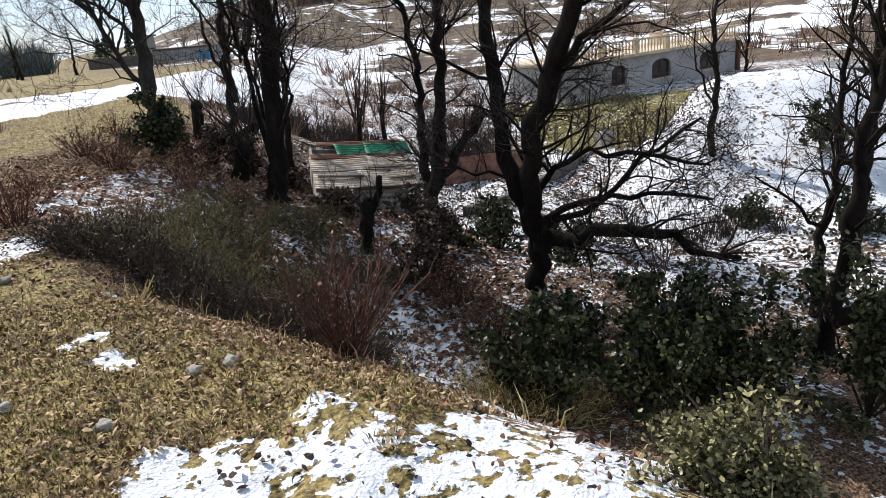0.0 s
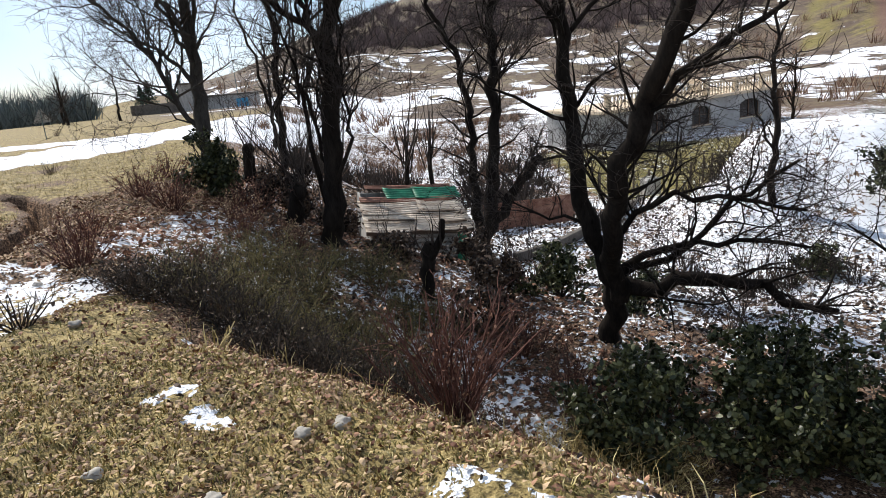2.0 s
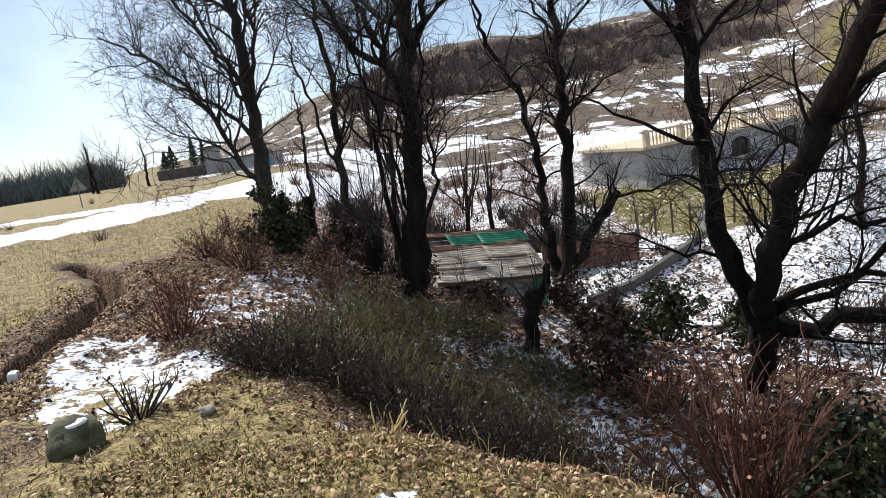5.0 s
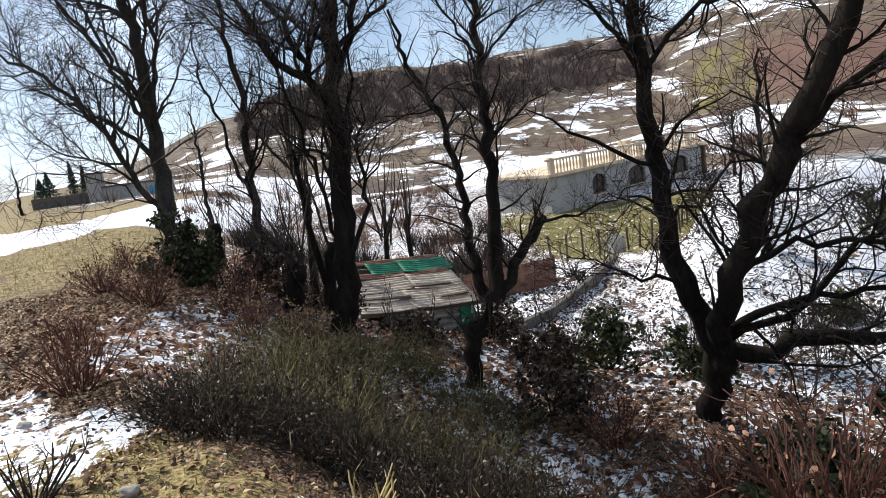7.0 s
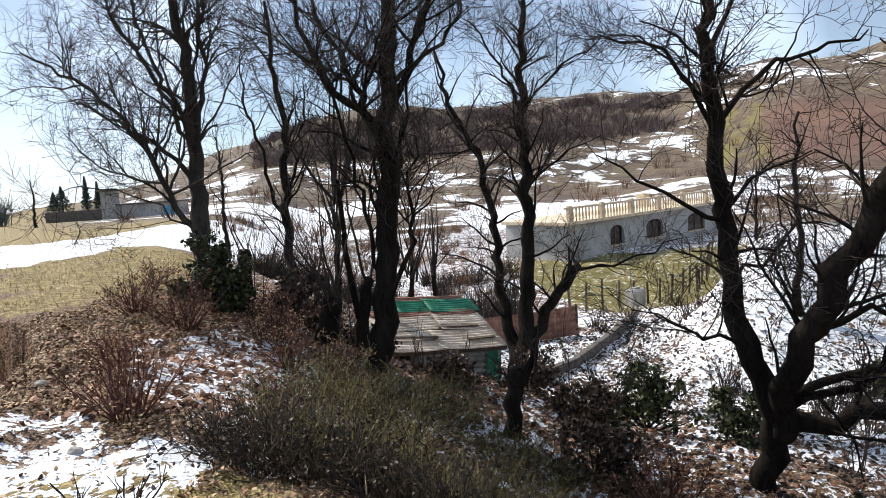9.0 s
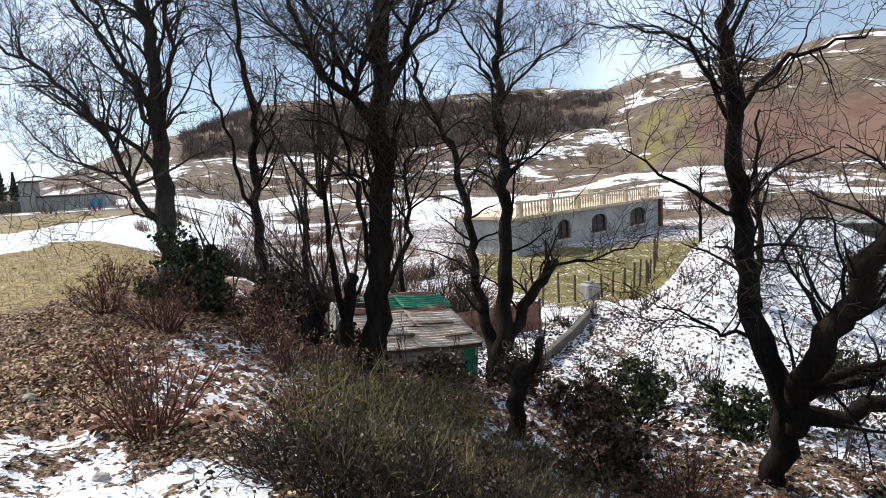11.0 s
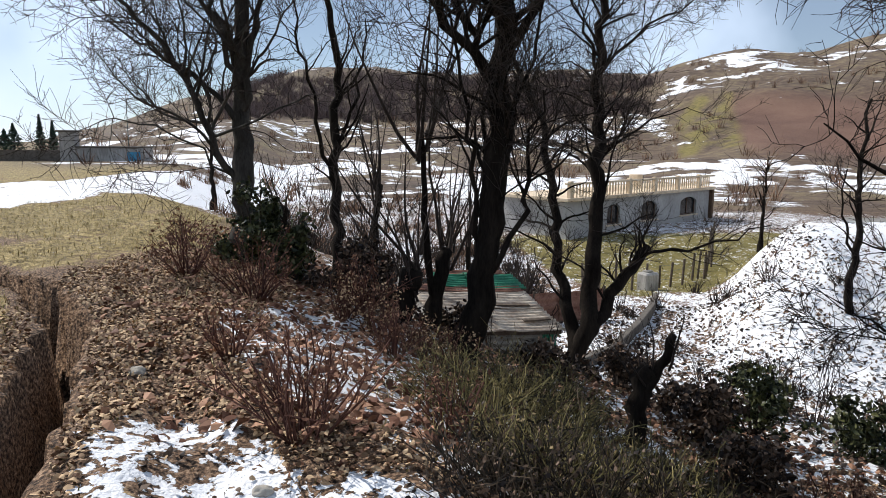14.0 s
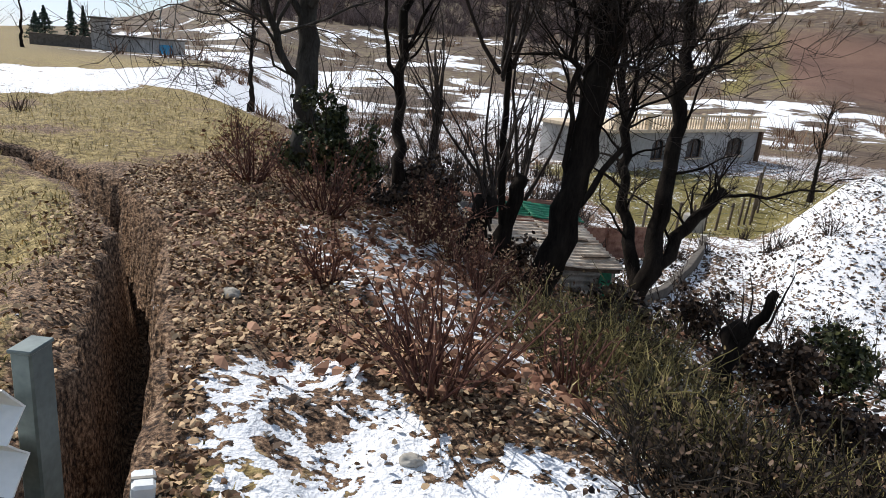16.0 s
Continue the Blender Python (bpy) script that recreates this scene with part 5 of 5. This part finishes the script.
def conifer(x, y, tall, wide, seed):
    rng = np.random.RandomState(seed)
    thing = tagged(new("conifer"), "dark green conifer beside the farmhouse", "tree", "conifers by the farmhouse")
    thing.location = at_ground(x, y)
    part("trunk", mesh_np("trunk", *tubes([(np.array([(0, 0, -0.2), (0, 0, tall * 0.5), (0, 0, tall)]), np.array((0.14, 0.08, 0.02)))], 6)), BARK, thing)
    n = 1500
    h = rng.random(n) ** 0.8
    r = wide * (1 - h) * (0.55 + 0.45 * np.abs(np.sin(h * 26))) * np.sqrt(rng.random(n))
    a = rng.uniform(0, 6.283, n)
    c = np.stack([r * np.cos(a), r * np.sin(a), 0.12 * tall + h * tall * 0.88 - 0.25 * r], -1)
    tagged(part("crown", mesh_np("crown", *leaves(c, 0.16, rng, 2.2, 0.2, 0.3)), CONIFER, thing), kind="stuff")


conifer(-58.6, 125, 6.8, 1.4, 1)
conifer(-56.6, 125, 5.6, 1.3, 2)
conifer(-62.3, 124, 5.6, 2.8, 3)
conifer(-64.2, 125, 5.0, 2.6, 4)
tree("tree", [([(-44.5, 70, -1.2), (-44.6, 70, 0.4), (-44.9, 70, 2.0), (-45.2, 70, 3.4)], 0.22, 0.05)], 71, "bare roadside tree beyond the snowy track", first=(4, 1.9), second=(3.5, 1.0), third=(3, 0.6), twig=FAR_TWIG)
tree("tree", [([(-38.8, 70, -1.2), (-38.8, 70, 0.4), (-38.6, 70, 2.2), (-38.8, 70, 3.6)], 0.2, 0.05)], 72, "bare roadside tree beyond the snowy track", first=(4, 1.9), second=(3.5, 1.0), third=(3, 0.6), twig=FAR_TWIG)
tree("tree", [([(-47.5, 74, -1.3), (-47.5, 74, 0.6), (-47.2, 74, 2.4), (-47.4, 74, 4.6)], 0.22, 0.05)], 73, "bare roadside tree beyond the snowy track", first=(4, 1.9), second=(3.5, 1.0), third=(3, 0.6), twig=FAR_TWIG)
tree("tree", [([(14.4, 35.5, -3.6), (14.4, 35.5, -2.6), (14.45, 35.5, -1.2), (14.4, 35.5, 0.6)], 0.13, 0.04)], 74, "small bare tree with rusty twigs beyond the mound", first=(5, 1.6), second=(4, 0.8), third=(4, 0.45), twig=FAR_RUST)
tree("tree", [([(-12.5, 38, -1.6), (-12.5, 38, 0.4), (-12.4, 38, 2.4), (-12.5, 38, 4.2)], 0.14, 0.04)], 75, "slim bare tree on the snowy field", first=(4, 1.5), second=(3.5, 0.8), third=(3, 0.5))


def brush(name, label, centres, tall, sticks, seed, mat, spread=0.7):
    """Far bare scrub: fans of thin sticks, hundreds of clumps in one object."""
    rng = np.random.RandomState(seed)
    n = len(centres) * sticks
    foot = np.repeat(centres, sticks, 0) + np.c_[rng.normal(0, 0.12 * tall, (n, 2)), np.full(n, -0.1 * tall)]
    d = np.c_[rng.normal(0, spread * 0.55, (n, 2)), np.ones(n)]
    l = tall * rng.uniform(0.4, 1.1, n)[:, None] * np.repeat(rng.uniform(0.6, 1.3, len(centres)), sticks)[:, None]
    tip = foot + d * l
    a = rng.uniform(0, 6.283, n)
    s = np.c_[np.cos(a), np.sin(a), np.zeros(n)] * 0.016 * tall
    mid = foot * 0.45 + tip * 0.55 + rng.normal(0, 0.06 * tall, (n, 3))
    V = np.stack([foot - s, foot + s, mid + s * 0.8, mid - s * 0.8, tip], 1).reshape(-1, 3)
    i = np.arange(n) * 5
    F = np.concatenate([np.stack([i, i + 1, i + 2], -1), np.stack([i, i + 2, i + 3], -1), np.stack([i + 3, i + 2, i + 4], -1)])
    return tagged(part(name, mesh_np(name, V, F), mat), label, "scrub", kind="stuff")


def spots(n, seed, az, rr, keep=None):
    rng = np.random.RandomState(seed)
    a, r = np.radians(rng.uniform(*az, n)), rng.uniform(*rr, n)
    x, y = -4 + r * np.sin(a), 4 + r * np.cos(a)
    z, m = lay(x, y)
    ok = np.ones(n, bool) if keep is None else keep(x, y, r, np.degrees(a))
    ok &= m["earth"] < 0.2
    return np.stack([x, y, z], -1)[ok]


brush("hillside_wood", "dark leafless wood across the hillside", spots(5200, 1, (-15, 25), (100, 320), lambda x, y, r, a: wood_cover(x, y, lay(x, y)[0]) > 0.4), 3.6, 26, 2, FAR_WOOD)
brush("hillside_scrub", "scattered leafless scrub on the snowy hillside", spots(900, 3, (-22, 48), (70, 330), lambda x, y, r, a: waves(x, y, 38, 22) > 0.25), 3.0, 22, 4, FAR_RUST)
brush("field_scrub", "brown scrub and weeds on the snowy fields", spots(1100, 5, (-16, 24), (24, 75), lambda x, y, r, a: (waves(x, y, 14, 23) > 0.1) & ~((x > 1) & (y > 26) & (y < 62))), 1.0, 26, 6, FAR_RUST)
brush("field_scrub", "dark bare thicket behind the shed", spots(300, 7, (-11, 12), (19.5, 36), lambda x, y, r, a: (waves(x, y, 7, 24) > 0.05) & ~((x > -4.5) & (x < 0.5) & (y < 22))), 1.3, 26, 8, TWIG)
brush("mound_weeds", "dark weeds and stubs poking through the snow mound", spots(800, 12, (14, 48), (13, 32), lambda x, y, r, a: (waves(x, y, 2.6, 25) > 0.3)), 0.2, 12, 13, TWIG)
brush("mound_scrub", "dark bare scrub on the snow mound", spots(46, 14, (16, 46), (14, 31), lambda x, y, r, a: (waves(x, y, 5, 26) > 0.0)), 0.75, 40, 15, TWIG)
brush("left_wood", "leafless wood falling away beyond the track, tinted bluish for distance haze", spots(1100, 9, (-62, -30), (95, 160)), 4.6, 30, 10, FAR_HAZE)
brush("roadside_scrub", "grey roadside scrub by the snowy track", np.stack([np.array(at_ground(x, y)) for x, y in ((-24, 29), (-25, 30), (-26, 29.5), (-27, 31), (-23, 28.4), (-30, 36), (-33, 40), (-29, 44), (-13.4, 19.4))]), 0.5, 50, 11, FAR_TWIG)


# ---- guard rail, rocks and small things on the bank ----
def guard_rail(points, label, posts, rise=0.2):
    thing = tagged(new("guard_rail"), label, "guard rail", "guard rails along the road")
    prof = [(-0.155, 0.0), (-0.12, 0.03), (-0.07, 0.075), (-0.03, 0.03), (0.0, 0.0), (0.03, 0.03), (0.07, 0.075), (0.12, 0.03), (0.155, 0.0)]
    prof = prof + [(h, o - 0.008) for h, o in reversed(prof)]
    m = len(prof)
    a, b = Vector(points[0]), Vector(points[1])
    d = (b - a).normalized()
    nrm = Vector((d.y, -d.x, 0))
    v = [tuple(p + nrm * o + Vector((0, 0, h))) for p in (a, b) for h, o in prof]
    f = [(i, (i + 1) % m, m + (i + 1) % m, m + i) for i in range(m)] + [tuple(range(m - 1, -1, -1)), tuple(range(m, 2 * m))]
    # the beam's white is strong sun on grey steel, put into the colour
    part("beam", (v, f), WHITE_OR_SUNLIT, thing, "steel beam coloured white for the sun on it")
    for t in posts:
        p = a.lerp(b, t) + nrm * 0.16
        g = height(p.x, p.y)
        h = p.z + rise - g
        bm = box(0.06, 0.095, h + 0.2, 0.006, (0, 0, 0))
        q = part("post", bm, GALV, thing)
        q.matrix_basis = Matrix.Translation((p.x, p.y, g + h / 2 - 0.1)) @ Matrix.Rotation(math.atan2(d.y, d.x), 4, "Z")
        c = part("cap", box(0.068, 0.103, 0.012, 0.003, (0, 0, h / 2 + 0.1)), GALV, q)
    return thing


guard_rail([(-0.6, 0.74, 0.22), (-4.98, 4.28, 0.20)], "pale steel guard rail beside the bank", (0.08, 0.985), 0.27)
guard_rail([(-6.84, 6.5, 0.26), (-9.6, 6.9, 0.30)], "end of a grey steel guard rail by the ditch", (0.012, 0.9))


def rock(x, y, r, seed, label, mat=STONE, flat=0.6, cap=False):
    rng = np.random.RandomState(seed)
    bm = bmesh.new()
    bmesh.ops.create_icosphere(bm, subdivisions=3, radius=1)
    off = Vector(rng.uniform(-9, 9, 3))
    for v in bm.verts:
        k = 1 + 0.45 * noise.noise(v.co * 1.3 + off) + 0.15 * noise.noise(v.co * 4 + off)
        v.co = Vector((v.co.x * k, v.co.y * k * 0.85, v.co.z * k * flat)) * r
    top = [(v.co.copy(), v.normal.copy()) for v in bm.verts] if cap else None
    thing = tagged(part("rock", bm, mat), label, "rock", "rocks on the bank")
    thing.matrix_world = pose(x, y, height(x, y) + r * flat * 0.35, 0, 0, rng.uniform(0, 360))
    shaded(thing.data)
    if cap:
        bm = bmesh.new()
        bmesh.ops.create_icosphere(bm, subdivisions=3, radius=1)
        for v in bm.verts:
            v.co = Vector((v.co.x * r * 0.55, v.co.y * r * 0.45, v.co.z * r * 0.14 + r * flat * 0.92)) * (1 + 0.12 * noise.noise(v.co * 2 + off))
        c = part("snow_cap", bm, SNOW, thing, "cap of melting snow")
        shaded(c.data)
    return thing


rock(-5.12, 5.55, 0.2, 1, "mossy boulder capped with melting snow", MOSS, 0.75, True)
ROCK = "pale field stone half sunk in dry grass"
for k, (x, y, r) in enumerate(((-1.75, 3.85, 0.055), (-1.55, 3.95, 0.06), (-2.0, 3.2, 0.055), (-4.35, 5.9, 0.06), (-5.75, 7.45, 0.05), (-6.9, 9.2, 0.07), (-2.7, 3.4, 0.05), (-7.0, 6.9, 0.10))):
    rock(x, y, r, 10 + k, ROCK)
pot = tagged(new("plastic_cup"), "small pale plastic cup lying on the grass", "cup")
pot.matrix_world = pose(-3.72, 4.05, height(-3.72, 4.05) + 0.03, 70, 0, 30)
part("body", mesh_np("cup", *tubes([(np.array([(0, 0, 0), (0, 0, 0.05), (0, 0, 0.1)]), np.array((0.03, 0.036, 0.042)))], 12), True), WHITE_OR_SUNLIT, pot)
part("rim", mesh_np("rim", *tubes([(np.array([(0, 0, 0.098), (0, 0, 0.102), (0, 0, 0.108)]), np.array((0.043, 0.046, 0.043)))], 12), True), WHITE_OR_SUNLIT, pot)
